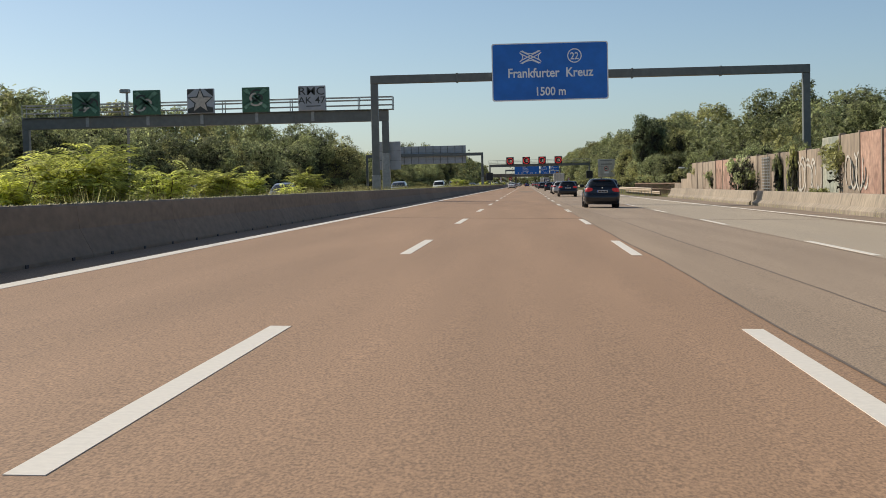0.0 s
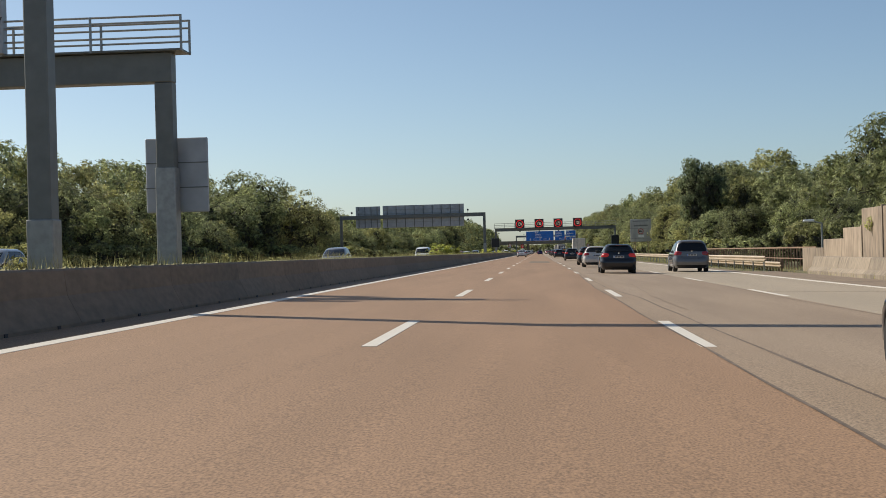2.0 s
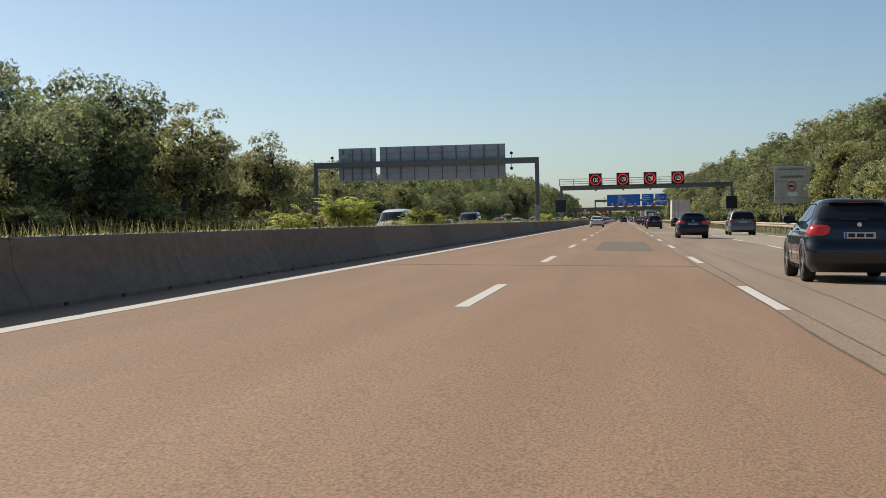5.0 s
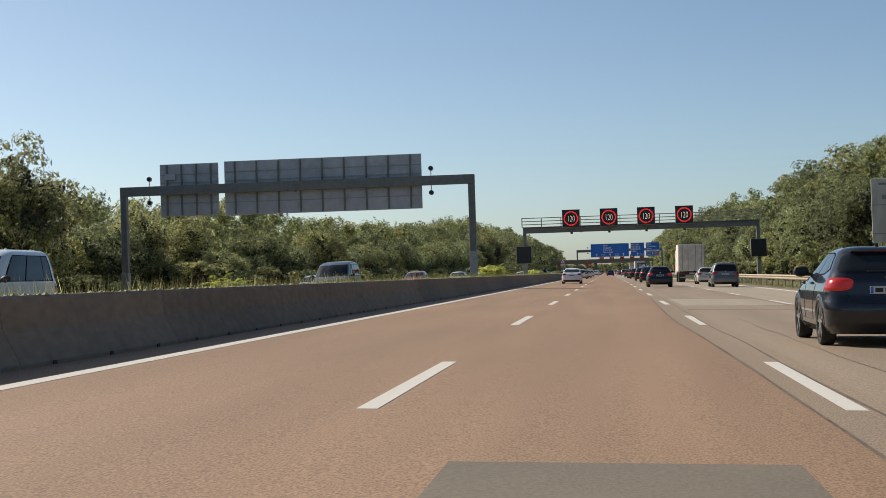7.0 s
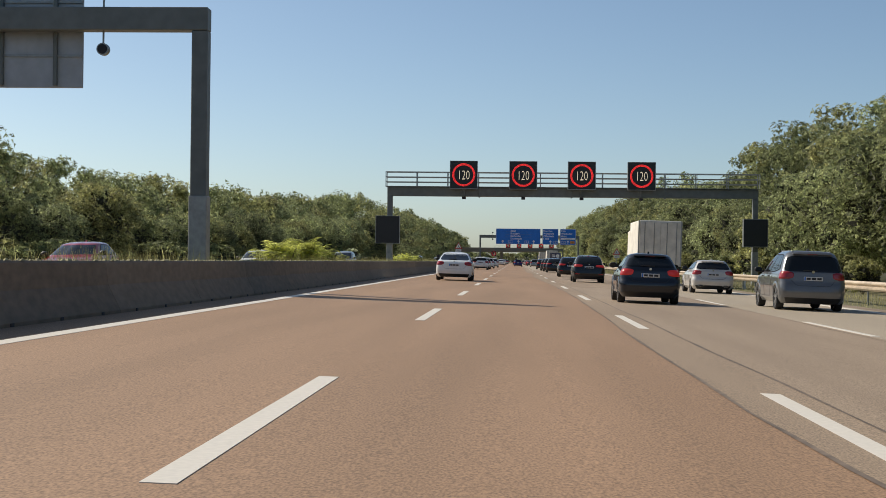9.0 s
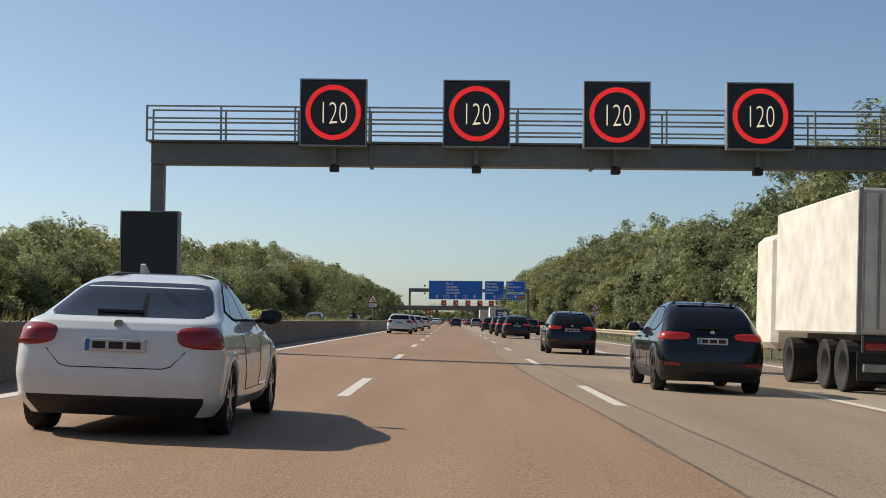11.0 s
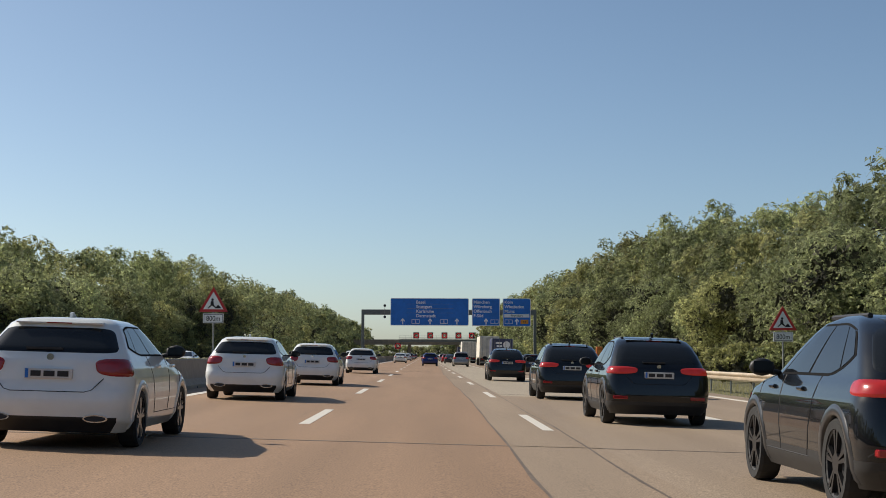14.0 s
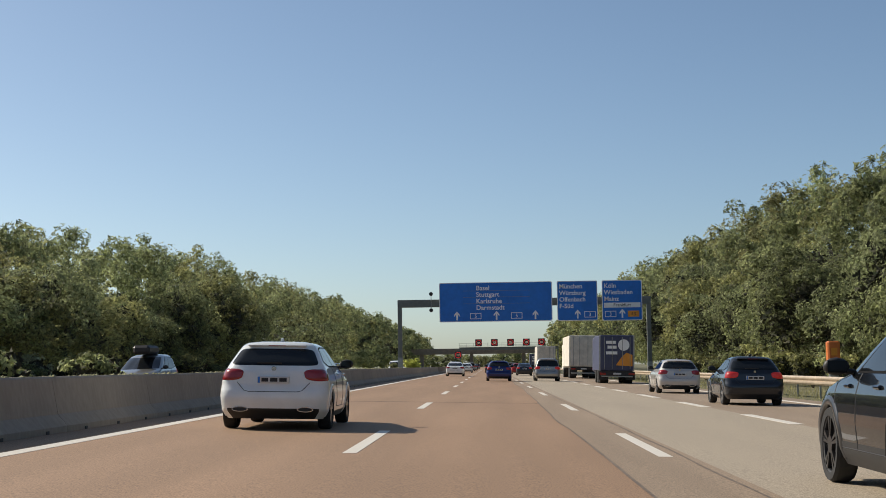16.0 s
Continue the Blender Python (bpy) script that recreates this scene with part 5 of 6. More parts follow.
# oncoming vehicles beyond the median
van = build_car("van", "dark oncoming delivery van", "van", VAN, 5.0, 1.93, P_GREY, RIM, badge=False, group="oncoming vehicles")
van.matrix_basis = oncoming(-13.0, 283.5)
white_van = build_car("van", "white oncoming delivery van", "van", VAN, 5.0, 1.93, P_WHITE, RIM, badge=False, group="oncoming vehicles")
white_van.matrix_basis = oncoming(-13.3, 241)
copy_thing(white_van, oncoming(-13.0, 690))
copy_thing(white_van, oncoming(-16.8, 780))
for car, x, y in ((white_two, -16.6, 296), (saloon, -13.0, 345), (silver, -16.7, 106), (white_hatch, -13.0, 443), (mpv, -13.0, 472), (saloon, -16.6, 522), (silver, -13.0, 531), (dark_hatch, -13.1, 62), (white_hatch, -13.0, 590), (mpv, -16.7, 640), (silver, -13.1, 385), (saloon, -16.6, 410), (silver, -13.0, 160), (white_two, -13.0, 740)):
    tagged(copy_thing(car, oncoming(x, y)), group="oncoming vehicles")
rb = thing("roof_box", "dark plastic roof box on an oncoming car", "roof box", at=(-13.0 * K, 529.5, other_z(-13.0) * K + 1.67))
part("shell", box(-0.35, 0.35, -1.6, 0.2, 0.0, 0.36, 0.1), TRIM, rb)


def build_truck(name, label, x, y, w, h, length, face, floor_z=1.1):
    e = thing(name, label, "truck", "trucks")
    e.matrix_basis = on_road(x, y)
    part("box_body", box(-w / 2, w / 2, 0, length, floor_z, h, 0.04), face, e)
    for s in (-1, 1):
        d = part("rear_door", box(min(0.012 * s, s * (w / 2 - 0.06)), max(0.012 * s, s * (w / 2 - 0.06)), -0.035, -0.002, floor_z + 0.12, h - 0.1, 0.01), face, e)
        for k in (0.3, 0.75):
            part("lock_bar", tube((s * w / 2 * k, -0.06, floor_z + 0.1), (s * w / 2 * k, -0.06, h - 0.12), 0.022, 6), GALV, d)
        part("hinge_post", box(s * w / 2 - 0.07, s * w / 2 + 0.01, -0.05, 0.02, floor_z, h), GALV, e)
        part("tail_light", box(s * 0.95 - 0.2, s * 0.95 + 0.2, -0.06, 0.0, floor_z - 0.28, floor_z - 0.14, 0.02), LAMP_RED, e)
        part("mudguard", box(s * 0.9 - 0.3, s * 0.9 + 0.3, 0.3, 0.34, 0.25, 0.8), TRIM, e)
        for yy in (1.3, 2.6, length - 1.2):
            t = part("wheel", lathe_x([(s * (w / 2 - 0.62), 0.3), (s * (w / 2 - 0.62), 0.48), (s * (w / 2 - 0.04), 0.5), (s * (w / 2 - 0.02), 0.46), (s * (w / 2 - 0.06), 0.3), (s * (w / 2 - 0.3), 0.02)]), TYRE, e)
            t.location = (0, yy, 0.5)
    part("frame", box(-0.5, 0.5, 0.1, length, floor_z - 0.25, floor_z), TRIM, e)
    part("underrun_bar", box(-w / 2 + 0.1, w / 2 - 0.1, 0.02, 0.14, 0.42, 0.56, 0.01), GALV, e)
    part("bumper", box(-w / 2 + 0.05, w / 2 - 0.05, -0.02, 0.1, floor_z - 0.34, floor_z - 0.02, 0.02), TRIM, e)
    part("number_plate", box(-0.26, 0.26, -0.075, -0.02, floor_z - 0.26, floor_z - 0.14), PLATE, e)
    part("cab", box(-w / 2 + 0.05, w / 2 - 0.05, length + 0.5, length + 2.4, 0.7, min(h, 3.4), 0.15), face, e)
    return e


build_truck("semi_trailer", "white box semi-trailer with double rear doors", 8.05, 603.5, 2.55, 4.0, 13.0, TARP)
build_truck("box_truck", "white box truck with double rear doors", 7.7, 350, 2.5, 3.8, 6.8, TARP)
build_truck("semi_trailer", "white box semi-trailer far ahead in traffic", 7.6, 676, 2.55, 4.0, 13.0, TARP)
bt = build_truck("box_truck", "dark blue small box truck with printed rear", 7.75, 565.3, 2.25, 3.2, 5.5, TARP_BLUE, 0.85)
part("white_disc", disc(0.42, 2.55, 0.38, -0.068, -0.062, 20), WHITE, bt, "round white print on the rear")
for z, a, b in ((2.72, -0.75, -0.1), (2.4, -0.65, -0.05), (2.02, -0.75, 0.0)):
    part("print_bar", box(a, b, -0.068, -0.062, z - 0.1, z + 0.1), WHITE, bt)
part("print_shape", prism([(-0.1, 1.2), (1.0, 1.15), (1.0, 1.9), (0.6, 2.05), (0.25, 1.7)], -0.067, -0.062), SIGN_YELLOW, bt)
copy_thing(bt, on_road(7.6, 720))


# ---- vegetation ----
def leaf_cloud(points, normals, sizes, rg, slim=0.8):
    """One pointed leaf spray, a triangle, at each point."""
    n = len(points)
    nrm = normals / (np.linalg.norm(normals, axis=1, keepdims=True) + 1e-9)
    a = np.cross(nrm, rg.normal(size=(n, 3)))
    a /= np.linalg.norm(a, axis=1, keepdims=True) + 1e-9
    b = np.cross(nrm, a)
    s = sizes[:, None]
    v = np.stack([points - a * s * 0.8 + b * s * slim, points + a * s * 1.1, points - a * s * 0.7 - b * s * slim], 1).reshape(-1, 3)
    return v, np.arange(3 * n).reshape(-1, 3)


def mesh_of(name, vs, fs, materials, index=None):
    me = bpy.data.meshes.new(name)
    me.from_pydata(vs.tolist() if hasattr(vs, "tolist") else vs, [], fs.tolist() if hasattr(fs, "tolist") else fs)
    for m in materials:
        me.materials.append(m)
    if index is not None:
        me.polygons.foreach_set("material_index", index)
    me.update()
    return me


def crown_mesh(seed, h, r, base, leaves, size, material, lobes=60, inner_sprays=90):
    """A domed crown of many leaf clumps with an uneven outline, from base to h."""
    rg = np.random.default_rng(seed)
    cz, hz = (h + base) / 2, (h - base) / 2
    # a few main boughs make the outline uneven; clumps sit on their skins
    boughs = []
    for k in range(9):
        a = k * 2.4 + rg.uniform(-0.4, 0.4)
        up = -0.55 + 1.3 * (k + 0.5) / 9
        w = math.sqrt(max(0.05, 1 - up * up))
        boughs.append((np.array([w * math.cos(a) * r * 0.52, w * math.sin(a) * r * 0.52, cz + up * hz * 0.62]), r * rg.uniform(0.44, 0.62)))
    pts, nrms = [], []
    for k in range(lobes):
        d = rg.normal(size=3)
        d[2] += 0.25
        d /= np.linalg.norm(d)
        bc, br = boughs[rg.integers(0, 9)]
        c = bc + d * br * np.array([1, 1, 1.1]) * rg.uniform(0.62, 1.0)
        c[2] = min(c[2], h - 0.12 * r)
        lr = r * rg.uniform(0.15, 0.27)
        m = int(leaves / lobes * rg.uniform(0.7, 1.3))
        q = rg.normal(size=(m * 2, 3))
        q /= np.linalg.norm(q, axis=1, keepdims=True)
        q = q[(q @ (d * 0.7 + np.array([0, 0, 0.35]))) > -0.45][:m]
        p = c + q * lr * rg.uniform(0.6, 1.12, size=(len(q), 1)) * np.array([1.1, 1.1, 0.8])
        pts.append(p)
        nrms.append(q + np.array([0, 0, 0.4]) + rg.normal(size=q.shape) * 0.5)
    pts, nrms = np.concatenate(pts), np.concatenate(nrms)
    keep = pts[:, 2] > base * 0.6
    pts, nrms = pts[keep], nrms[keep]
    v, f = leaf_cloud(pts, nrms, size * rg.uniform(0.55, 1.3, size=len(pts)), rg)
    # dark twig sprays inside block daylight, their colour standing in for inner shade
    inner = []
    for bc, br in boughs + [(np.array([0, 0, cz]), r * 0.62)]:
        q = rg.normal(size=(inner_sprays, 3))
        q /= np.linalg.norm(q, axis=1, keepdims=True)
        inner.append(bc + q * br * rg.uniform(0.2, 0.68, size=(inner_sprays, 1)))
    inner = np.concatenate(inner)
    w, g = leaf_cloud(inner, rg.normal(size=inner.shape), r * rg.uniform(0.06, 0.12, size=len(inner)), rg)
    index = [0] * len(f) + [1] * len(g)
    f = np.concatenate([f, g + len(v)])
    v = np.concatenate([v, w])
    return mesh_of("crown", v, f, [material, INNER_SHADE], index)


def trunk_mesh(seed, h, r0, limbs=5):
    rr = random.Random(seed)
    bm = tube((0, 0, -0.3), (0.1, 0.05, h * 0.55), r0, 8, None, r0 * 0.55)
    for k in range(limbs):
        z = h * rr.uniform(0.25, 0.55)
        a = rr.uniform(0, 6.3)
        d = h * rr.uniform(0.1, 0.2)
        tube((0.05, 0.02, z), (d * math.cos(a), d * math.sin(a), z + d * 0.9), r0 * 0.4, 6, bm, r0 * 0.12)
    me = bpy.data.meshes.new("trunk")
    bm.to_mesh(me)
    bm.free()
    me.materials.append(BARK)
    return me


def tree_kind(name, label, h, r, base, leaves, size, material, seed, lobes=26, group="trees beside the motorway", inner_sprays=90):
    e = thing(name, label, "tree", group)
    tr = new("trunk", trunk_mesh(seed, h, 0.03 * h, 5))
    cr = new("crown", crown_mesh(seed, h, r, base, leaves, size, material, lobes, inner_sprays))
    for o in (tr, cr):
        o.parent = e
    return e


KINDS_NEAR = [tree_kind("tree", "leafy green broadleaf tree at the forest edge", 10, 4.3, 0.3, 10400, 0.155, m, 40 + k, 105) for k, m in enumerate((LEAF_A, LEAF_C, LEAF_A, LEAF_B))]
KINDS_MID = [tree_kind("tree", "broadleaf forest tree with dense crown", 10, 4.3, 0.3, 8800, 0.165, m, 60 + k, 90, inner_sprays=45) for k, m in enumerate((LEAF_A, LEAF_B, LEAF_C))]
CONIFER = tree_kind("dark_tree", "tall dark green tree with narrow crown", 10, 3.4, 0.3, 8000, 0.17, LEAF_E, 95, 90)
placed = set()
rt = random.Random(77)


def set_plant(kind, m):
    """Put a plant at the pose and scale m: the first time the plant itself, then copies of it."""
    if kind.name not in placed:
        placed.add(kind.name)
        kind.matrix_basis = m
        return kind
    return copy_thing(kind, m @ Matrix.Diagonal((*(1 / q for q in kind.scale), 1)))


def plant(kind, x, y, h, spread=1.0, z=-0.55):
    s = h * K / 10
    set_plant(kind, pose(x * K, y, z, 0, 0, rt.uniform(0, 360)) @ Matrix.Diagonal((s * spread * rt.uniform(0.92, 1.1), s * spread * rt.uniform(0.92, 1.1), s, 1)))


RIGHT_H = [(60, 5.6), (120, 6.4), (190, 7.4), (205, 8.0), (232, 8.8), (262, 10.2), (275, 11.6), (304, 12.4), (328, 13.2), (356, 13.6), (370, 11.5), (380, 11.5), (394, 12.7), (412, 13.0), (430, 14.4), (446, 14.3), (455, 11.6), (466, 11.4), (494, 11.0), (520, 10.6), (544, 11.8), (560, 13.2), (593, 14.6), (612, 16.4), (640, 15.6), (680, 16.4), (780, 17), (900, 18)]
LEFT_H = [(60, 10.2), (166, 10.6), (182, 11.6), (215, 10.8), (235, 12.8), (257, 13.4), (272, 11.2), (290, 10.2), (318, 9.2), (332, 9.0), (362, 9.2), (384, 10.2), (396, 11.8), (405, 10.0), (424, 10.1), (458, 11.0), (478, 10.8), (500, 11.6), (556, 12.4), (592, 13.6), (634, 15.6), (663, 17.4), (720, 19.2), (800, 20), (1000, 22)]

# right-hand forest edge
y = 60.0
while y < 640:
    h = interp(y, RIGHT_H)
    x = 20.5 + rt.uniform(-0.9, 1.2) + (2.0 if y < 200 else 0)
    plant(KINDS_NEAR[rt.randrange(4)], x, y, h * rt.uniform(0.48, 0.77), rt.uniform(0.85, 1.1))
    y += rt.uniform(6.4, 8.6)
plant(CONIFER, 20.0, 245, 13.9, 0.62)
plant(CONIFER, 28.6, 238.7, 9.9, 0.6)
for kind, x, y, h, spread in ((0, 33.9, 200, 14.2, 0.95), (2, 37.5, 190, 13.2, 0.9), (1, 25.3, 246.4, 10.6, 0.8), (3, 40, 180, 12.6, 0.95)):
    plant(KINDS_NEAR[kind], x, y, h, spread)
# left-hand forest
y = 70.0
while y < 700:
    h = interp(y, LEFT_H)
    plant(KINDS_MID[rt.randrange(3)], -37 + rt.uniform(-1.2, 1.0), y, h * rt.uniform(0.5, 0.86), rt.uniform(0.9, 1.2))
    y += rt.uniform(6.4, 9.0)
TURNING = tree_kind("tree", "broadleaf tree with leaves turning yellow-brown", 10, 3.6, 0.3, 8400, 0.15, LEAF_F, 71, 80, inner_sprays=40)
for x, y, h, spread in ((-34.1, 294.6, 10.9, 0.85), (-32.6, 260, 11.2, 1.0), (-34.5, 272, 9.6, 0.9), (-35.5, 322, 8.4, 0.9), (-36, 336, 8.2, 1.0)):
    plant(TURNING, x, y, h, spread)
plant(KINDS_MID[0], -36, 251, 13.4, 0.9)
plant(KINDS_MID[1], -60.5, 783, 26.2, 0.4)


def woods(name, label, spots, leaves, size, seed, kinds=(LEAF_A, LEAF_B, LEAF_C, LEAF_A, LEAF_B, LEAF_F)):
    """Distant forest as one object: many domed crowns of leaf clumps."""
    rg = np.random.default_rng(seed)
    pts, nrm, tone = [], [], []
    for x, y, h, r in spots:
        kind = rg.integers(0, len(kinds))
        for k in range(28):
            d = rg.normal(size=3)
            d[2] += 0.5 if k < 22 else -2.5
            d /= np.linalg.norm(d)
            c = np.array([x, y, h * 0.52]) + d * np.array([r, r, h * 0.45]) * rg.uniform(0.75, 1.0)
            q = rg.normal(size=(leaves // 28, 3))
            q /= np.linalg.norm(q, axis=1, keepdims=True)
            tone.append(np.full(len(q), kind))
            pts.append(c + q * r * rg.uniform(0.2, 0.36) * rg.uniform(0.6, 1.1, size=(len(q), 1)) * np.array([1, 1, 0.8]))
            nrm.append(q + np.array([0, 0, 0.45]) + rg.normal(size=q.shape) * 0.5)
    p, q, tone = np.concatenate(pts), np.concatenate(nrm), np.concatenate(tone)
    keep = p[:, 2] > -0.6
    v, f = leaf_cloud(p[keep], q[keep], size * rg.uniform(0.6, 1.3, size=keep.sum()), rg)
    # dark sprays fill each crown, its inner shade painted as colour
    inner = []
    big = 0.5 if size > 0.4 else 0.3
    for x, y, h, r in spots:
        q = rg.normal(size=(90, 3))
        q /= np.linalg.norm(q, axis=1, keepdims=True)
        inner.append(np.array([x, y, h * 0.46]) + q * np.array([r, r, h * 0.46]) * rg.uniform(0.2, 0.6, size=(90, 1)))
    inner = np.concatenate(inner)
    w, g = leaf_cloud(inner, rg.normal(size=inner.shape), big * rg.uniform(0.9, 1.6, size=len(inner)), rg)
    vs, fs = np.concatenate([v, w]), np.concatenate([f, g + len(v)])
    tagged(widen(new(name, mesh_of(name, vs, fs, [*kinds, INNER_SHADE], [*tone[keep].tolist(), *[len(kinds)] * len(g)]))), label, "forest", kind="stuff")


spots = []
for k in range(46):
    y = 700 + k * 15 + rt.uniform(-4, 4)
    spots.append((-38 + rt.uniform(-3, 2), y, interp(y, LEFT_H) * 0.86, 5.5))
    spots.append((-50 + rt.uniform(-3, 3), y, interp(y, LEFT_H) * rt.uniform(1.02, 1.16), 6.5))
    if k < 36:
        spots.append((27 + rt.uniform(-3, 2) + max(0, k - 8) * 0.2, y - 40, interp(y, RIGHT_H) * rt.uniform(1.0, 1.12), 5.5))
        spots.append((40 + rt.uniform(-3, 2), y - 40, interp(y, RIGHT_H) * rt.uniform(1.15, 1.25), 6.5))
back = [(-45 + rt.uniform(-1.5, 1.5), 72 + 8 * k, interp(72 + 8 * k, LEFT_H) * rt.uniform(0.96, 1.12), 4.3) for k in range(80)]
woods("left_back_woods", "second row of forest trees behind the edge", back, 2300, 0.26, 6)
back = [(27.5 + rt.uniform(-1.5, 1.5), 62 + 7.5 * k, interp(62 + 7.5 * k, RIGHT_H) * rt.uniform(0.98, 1.16), 3.9) for k in range(84)]
woods("right_back_woods", "tall forest trees behind the edge", back, 2300, 0.25, 7)
back = [(36 + rt.uniform(-2, 2), 300 + 11 * k, interp(300 + 11 * k, RIGHT_H) * rt.uniform(1.2, 1.36), 4.8) for k in range(38)]
woods("right_deep_woods", "taller trees deeper in the forest", back, 1700, 0.33, 9)
deep = [(sx * (px + rt.uniform(-3, 3)), 40 + 13 * k + rt.uniform(-4, 4), interp(60 + 13 * k, LEFT_H if sx < 0 else RIGHT_H) * (0.92 if sx < 0 else 0.8) * rt.uniform(0.9, 1.1), 6.0) for k in range(52) for sx, px in ((-1, 55), (-1, 66), (-1, 78), (1, 47), (1, 58), (1, 70))]
woods("inner_woods", "crowns of the forest behind its edge", deep, 336, 0.5, 10)
for k in range(26):
    spots.append((-62 + 5.2 * k + rt.uniform(-2, 2), 1480 + rt.uniform(-30, 30), rt.uniform(7, 11), 5.5))
woods("middle_woods", "dense green forest further along the motorway", [s for s in spots if s[1] < 900], 2000, 0.3, 11)
spots = [s for s in spots if s[1] >= 900]
woods("far_woods", "distant dark green forest along the motorway", spots, 1000, 0.58, 5)


def bush(seed, h, r, leaves, size, material, name="bush", label="low green roadside bush"):
    e = thing(name, label, "bush", "roadside bushes")
    cr = new("foliage", crown_mesh(seed, h, r, 0.1, leaves, size, material, 26))
    bm = tube((0, 0, -0.2), (0.05, 0, h * 0.5), 0.04, 6, None, 0.02)
    for a in (0.5, 2.5, 4.6):
        tube((0, 0, 0), (r * 0.5 * math.cos(a), r * 0.5 * math.sin(a), h * 0.6), 0.03, 5, bm, 0.01)
    part("stem", bm, BARK, e, "branching woody stem")
    cr.parent = e
    return e


BUSHES = [bush(120 + k, 2.2, 1.5, 1200, 0.135, m) for k, m in enumerate((LEAF_A, LEAF_C))]
y = 140.0
while y < 600:
    plant_kind = BUSHES[rt.randrange(2)]
    s = rt.uniform(0.7, 1.25)
    m = pose((17.2 + rt.uniform(-0.7, 0.8)) * K, y, -0.55, 0, 0, rt.uniform(0, 360)) @ Matrix.Diagonal((s, s, s, 1))
    set_plant(plant_kind, m)
    y += rt.uniform(5.0, 7.0)
y = 60.0
while y < 700:
    s = rt.uniform(1.0, 1.7)
    set_plant(BUSHES[rt.randrange(2)], pose((-33.6 + rt.uniform(-0.8, 0.8)) * K, y, -0.65, 0, 0, rt.uniform(0, 360)) @ Matrix.Diagonal((s * 1.3, s * 1.3, s, 1)))
    y += rt.uniform(8, 12)
for x, y, s, k in ((14.9, 76, 1.25, 1), (14.6, 88, 1.1, 0), (15.2, 96, 1.2, 1), (15.0, 110, 1.3, 0), (15.4, 122, 1.3, 1), (16, 132, 1.4, 0), (16.2, 150, 1.3, 1), (15.8, 160, 1.2, 0), (13.45, 67, 0.5, 1), (15.0, 64, 1.5, 1)):
    set_plant(BUSHES[k], pose(x * K, y, -0.5, 0, 0, rt.uniform(0, 360)) @ Matrix.Diagonal((s, s, s, 1)))
for x, y, s in ((-8.6, 84, 0.45), (-8.8, 110, 0.4), (-8.6, 401, 0.6), (-8.5, 420, 0.5), (-8.8, 505, 0.6), (-9, 498, 0.65), (-8.5, 560, 0.5), (-9, 620, 0.6)):
    set_plant(BUSHES[1 if y < 300 else 0], pose(x * K, y, 0.22, 0, 0, 40 * s) @ Matrix.Diagonal((s, s, s, 1)))


# bushes flattened against the wall to stand in for its climbing plants
for k, (x, y, sx, sy, sz) in enumerate(((13.55, 79.4, 0.22, 0.5, 1.4), (13.55, 74.8, 0.22, 0.42, 1.5))):
    set_plant(BUSHES[k % 2], pose(x * K, y, -0.5, 0, 0, 0) @ Matrix.Diagonal((sx, sy, sz, 1)))
# stretched bushes behind the wall stand in for ivy along its top
for k, (y, sz) in enumerate(((127.2, 1.34), (124.6, 1.5), (121.4, 1.44), (116.2, 1.42), (110.8, 1.46), (104.9, 1.44), (98.8, 1.52), (80.4, 1.62), (77.6, 1.66))):
    set_plant(BUSHES[k % 2], pose(14.75 * K, y, -0.5, 0, 0, 0) @ Matrix.Diagonal((0.48, 1.1, sz, 1)))
SILVERY = bush(131, 2.2, 1.5, 1200, 0.12, LEAF_G, label="pale silvery-green bush beside the opposite carriageway")
WALL_BUSH = bush(137, 2.2, 1.5, 1700, 0.085, LEAF_WALL, label="pale green leafy bush growing against the panel wall")
set_plant(WALL_BUSH, pose(13.3 * K, 90.5, -0.5) @ Matrix.Diagonal((0.75, 1.5, 1.5, 1)))
set_plant(SILVERY, pose(-31.4 * K, 537, -0.6) @ Matrix.Diagonal((1.3, 1.7, 1.45, 1)))
set_plant(SILVERY, pose(-28.5 * K, 534, -0.6) @ Matrix.Diagonal((1.5, 1.9, 1.7, 1)))
set_plant(SILVERY, pose(-27.5 * K, 546, -0.6) @ Matrix.Diagonal((1.1, 1.8, 1.0, 1)))
set_plant(SILVERY, pose(-33.7 * K, 583, -0.6) @ Matrix.Diagonal((1.4, 2.2, 1.4, 1)))


RUSTY = bush(132, 2.2, 1.5, 900, 0.09, LEAF_RUST, label="dry reddish-brown weeds in the median")
for y, q in ((188.2, 0.6), (189.6, 0.5), (205, 0.42)):
    set_plant(RUSTY, pose(-8.4 * K, y, 0.2, 0, 0, 50 * y) @ Matrix.Diagonal((0.4 * q, 0.7 * q, q * 1.05, 1)))


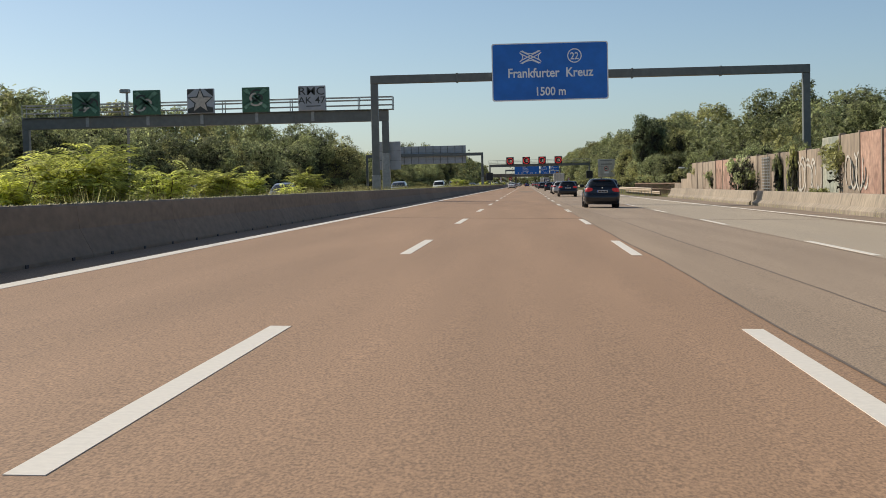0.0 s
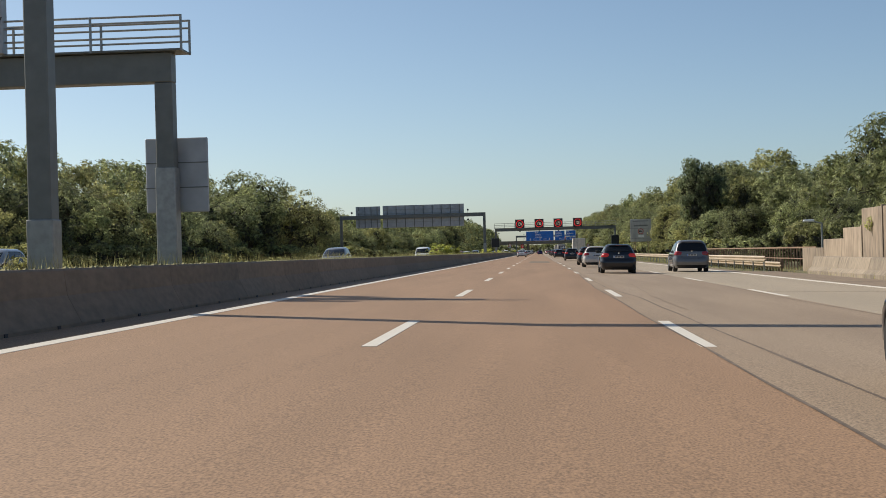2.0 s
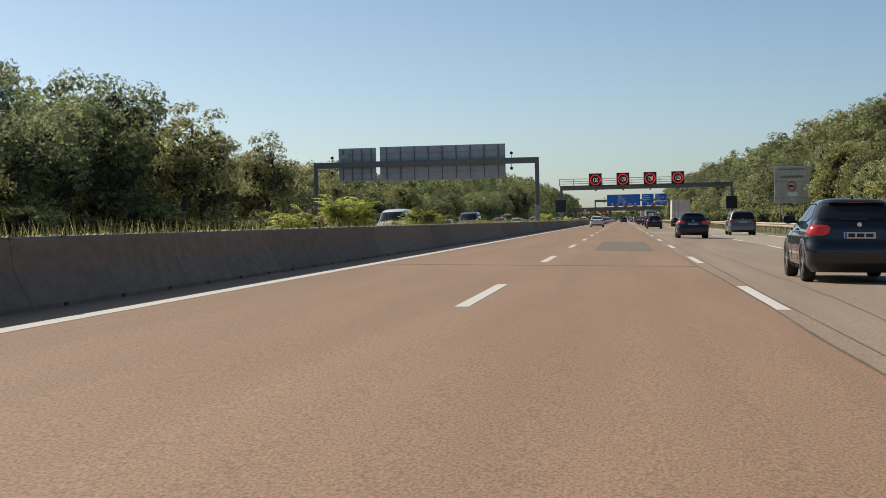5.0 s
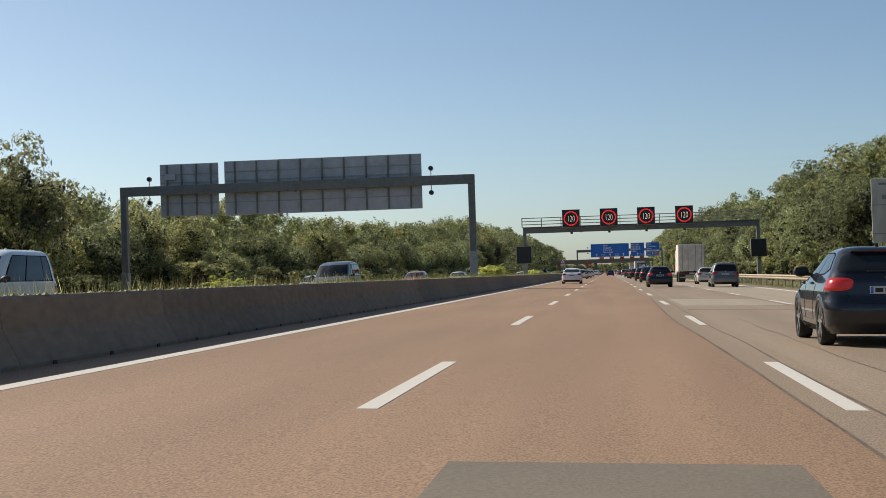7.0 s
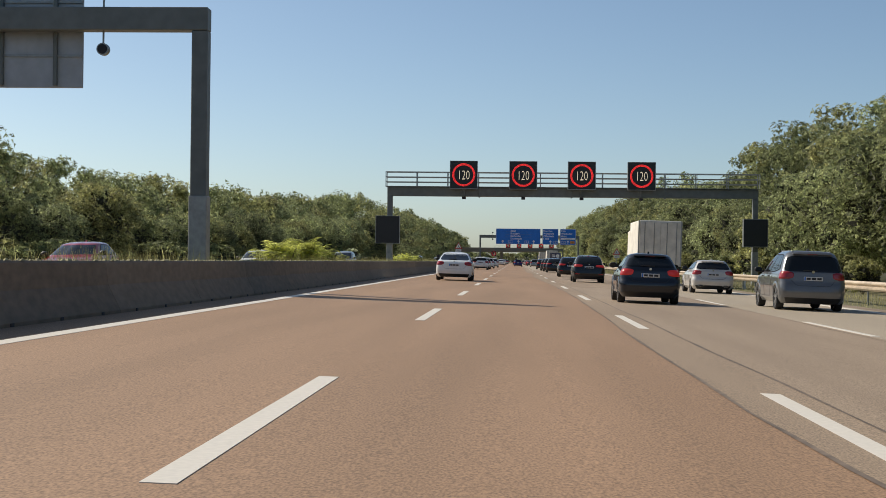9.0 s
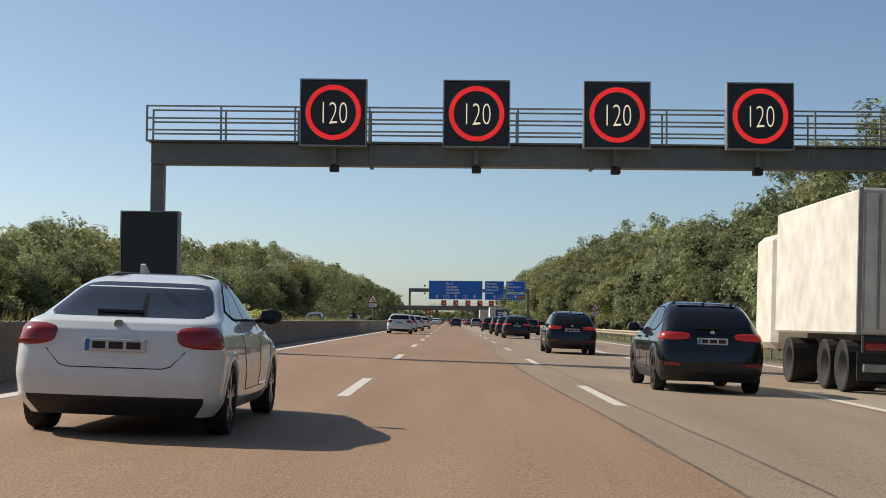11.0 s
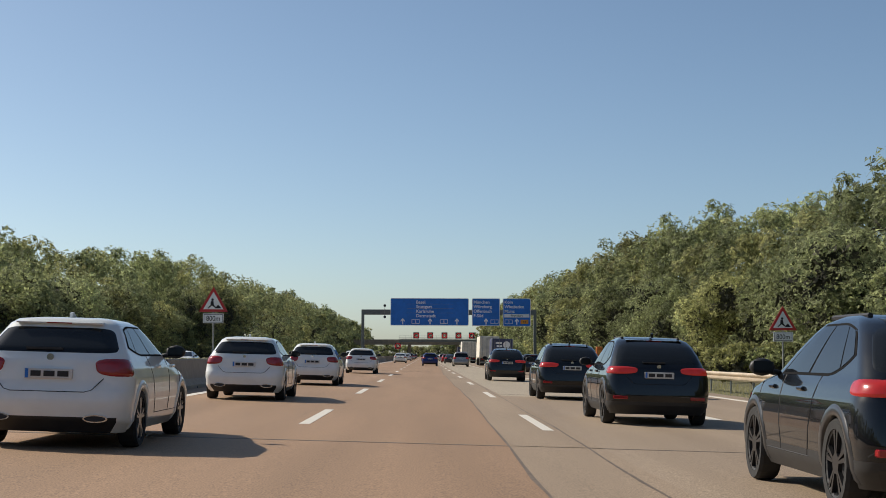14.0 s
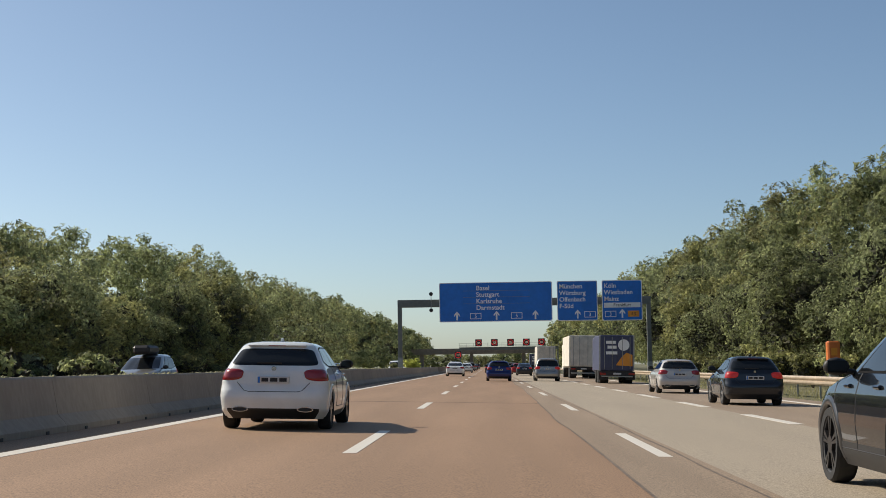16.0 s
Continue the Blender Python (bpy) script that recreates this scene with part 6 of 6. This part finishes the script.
def sumac(seed, fronds, h, spread):
    """Shrub of arching feathered fronds, each with paired leaflets."""
    rg = np.random.default_rng(seed)
    v, f = [], []
    stems = []
    for k in range(8):
        a, q = rg.uniform(0, 6.28), spread * math.sqrt(rg.uniform(0.02, 0.9))
        stems.append((q * math.cos(a), q * math.sin(a), h * rg.uniform(0.6, 1.05)))
    for k in range(fronds):
        a = rg.uniform(0, 6.28)
        sx, sy, sh = stems[rg.integers(0, len(stems))]
        t0 = rg.uniform(0.3, 1.0) ** 0.8
        base = np.array([sx * t0, sy * t0, sh * t0 * 0.82])
        d = np.array([math.cos(a), math.sin(a), 0.0])
        L = rg.uniform(0.36, 0.62)
        rise = rg.uniform(0.5, 1.5)
        side = np.array([-d[1], d[0], 0])
        for i in range(9):
            t = (i + 1) / 9
            p = base + d * L * t + np.array([0, 0, L * (rise * t - 0.75 * t * t)])
            ll = 0.165 * (1 - 0.5 * abs(t - 0.45)) * rg.uniform(0.85, 1.15)
            for s in (-1, 1):
                tip = p + side * s * ll + d * ll * 0.45 - np.array([0, 0, ll * 0.3])
                w = d * ll * 0.2
                n0 = len(v)
                m_ = (p + tip) / 2
                v += [p.tolist(), (m_ - w + np.array([0, 0, 0.02])).tolist(), tip.tolist(), (m_ + w).tolist()]
                f.append([n0, n0 + 1, n0 + 2, n0 + 3])
    return mesh_of("foliage", v, f, [LEAF_D])


def sumac_bush(seed, fronds, h, spread):
    e = thing("sumac_bush", "yellow-green shrub with feathered leaves in the median", "bush", "median shrubs")
    o = new("foliage", sumac(seed, fronds, h, spread))
    o.parent = e
    bm = bmesh.new()
    rr = random.Random(seed)
    for k in range(7):
        a = rr.uniform(0, 6.3)
        tube((0.1 * math.cos(a), 0.1 * math.sin(a), -0.2), (spread * 0.7 * math.cos(a), spread * 0.7 * math.sin(a), h * 0.75), 0.022, 5, bm, 0.01)
    part("stem", bm, BARK, e, "branching woody stem")
    return e


SUMAC = [sumac_bush(3, 270, 1.7, 1.0), sumac_bush(4, 165, 1.6, 0.75)]
for n, (x, y, s, k) in enumerate(((-8.1, 23.8, 0.92, 0), (-8.4, 26.8, 1.0, 0), (-8.2, 20.5, 0.72, 0), (-8.4, 32.5, 0.82, 1), (-8.2, 37.5, 0.8, 0), (-8.1, 41.5, 0.75, 0), (-8.3, 52.5, 0.55, 1), (-8.4, 194.5, 0.92, 0), (-8.4, 206.2, 0.52, 1), (-8.4, 212, 0.78, 0), (-8.5, 219, 0.66, 1), (-8.4, 57, 0.85, 1), (-8.4, 186, 0.66, 1), (-8.1, 373, 0.5, 0), (-8.3, 376, 0.62, 0), (-8.2, 379, 0.6, 1), (-8.4, 382, 0.66, 1), (-8.4, 385.5, 0.68, 0), (-8.3, 389, 0.6, 1), (-8.2, 402, 0.42, 1), (-8.2, 240, 0.5, 1), (-8.8, 319, 0.62, 1), (-8.9, 323, 0.8, 0), (-8.8, 327, 0.88, 0), (-8.9, 331.5, 0.8, 0), (-8.8, 336, 0.7, 0), (-8.9, 341, 0.6, 1), (-8.5, 487, 0.4, 0), (-8.5, 640, 0.9, 0), (-8.6, 655, 0.7, 1), (-8.1, 8, 0.6, 0))):
    m = pose(x * K, y, 0.24, 0, 0, 77 * n) @ Matrix.Diagonal((s * 1.2, s * 1.3, s * 1.28, 1))
    set_plant(SUMAC[k], m)


def weeds(name, label, x0, x1, y0, y1, count, hmin, hmax, z_at, seed, material):
    """Grass and weeds: narrow bent blades, one object."""
    rg = np.random.default_rng(seed)
    x = rg.uniform(x0, x1, count)
    y = rg.uniform(y0, y1, count)
    clump = np.array([0.5 + noise.noise((a * 0.6, b * 0.16, seed)) for a, b in zip(x, y)])
    h = (hmin + (hmax - hmin) * rg.random(count) ** 2) * np.clip(0.7 + 0.6 * clump, 0.65, 1.12)
    z = np.array([z_at(a) for a in x])
    ang = rg.uniform(0, 6.28, count)
    w = 0.002 + 0.004 * rg.random(count)
    lean = rg.normal(size=(count, 2)) * 0.13 * h[:, None]
    cx, cy = np.cos(ang) * w, np.sin(ang) * w
    v = np.stack([np.stack([x - cx, y - cy, z], 1), np.stack([x + cx, y + cy, z], 1), np.stack([x + lean[:, 0] * 0.55 + cx, y + lean[:, 1] * 0.55 + cy, z + h * 0.6], 1), np.stack([x + lean[:, 0], y + lean[:, 1], z + h], 1)], 1).reshape(-1, 3)
    f = np.arange(4 * count).reshape(-1, 4)
    tagged(widen(new(name, mesh_of(name, v, f, [material]))), label, "grass", kind="stuff")


weeds("median_grass", "tall dry grass and weeds along the median", -9.9, -6.65, -30, 448, 76000, 0.68, 0.95, lambda x: 0.2, 1, GRASS)
weeds("median_weeds", "green weeds in the median", -9.6, -6.65, -30, 448, 17000, 0.66, 1.0, lambda x: 0.2, 2, WEED)
weeds("median_low_grass", "short dry grass in the median behind the barrier", -9.9, -6.65, 448, 640, 12000, 0.3, 0.62, lambda x: 0.2, 5, GRASS)
weeds("verge_grass", "dry yellow grass on the verge under the guardrail", 10.35, 15.0, 136, 640, 42000, 0.08, 0.34, lambda x: -0.36, 3, GRASS)
weeds("far_verge_grass", "grass beside the opposite carriageway", -34, -28.8, 40, 600, 9000, 0.3, 0.8, lambda x: -0.48, 4, GRASS)
weeds("shoulder_weeds", "sparse weeds at the foot of the concrete barrier", 11.75, 12.2, 20, 150, 900, 0.08, 0.3, lambda x: -0.3, 6, GRASS)
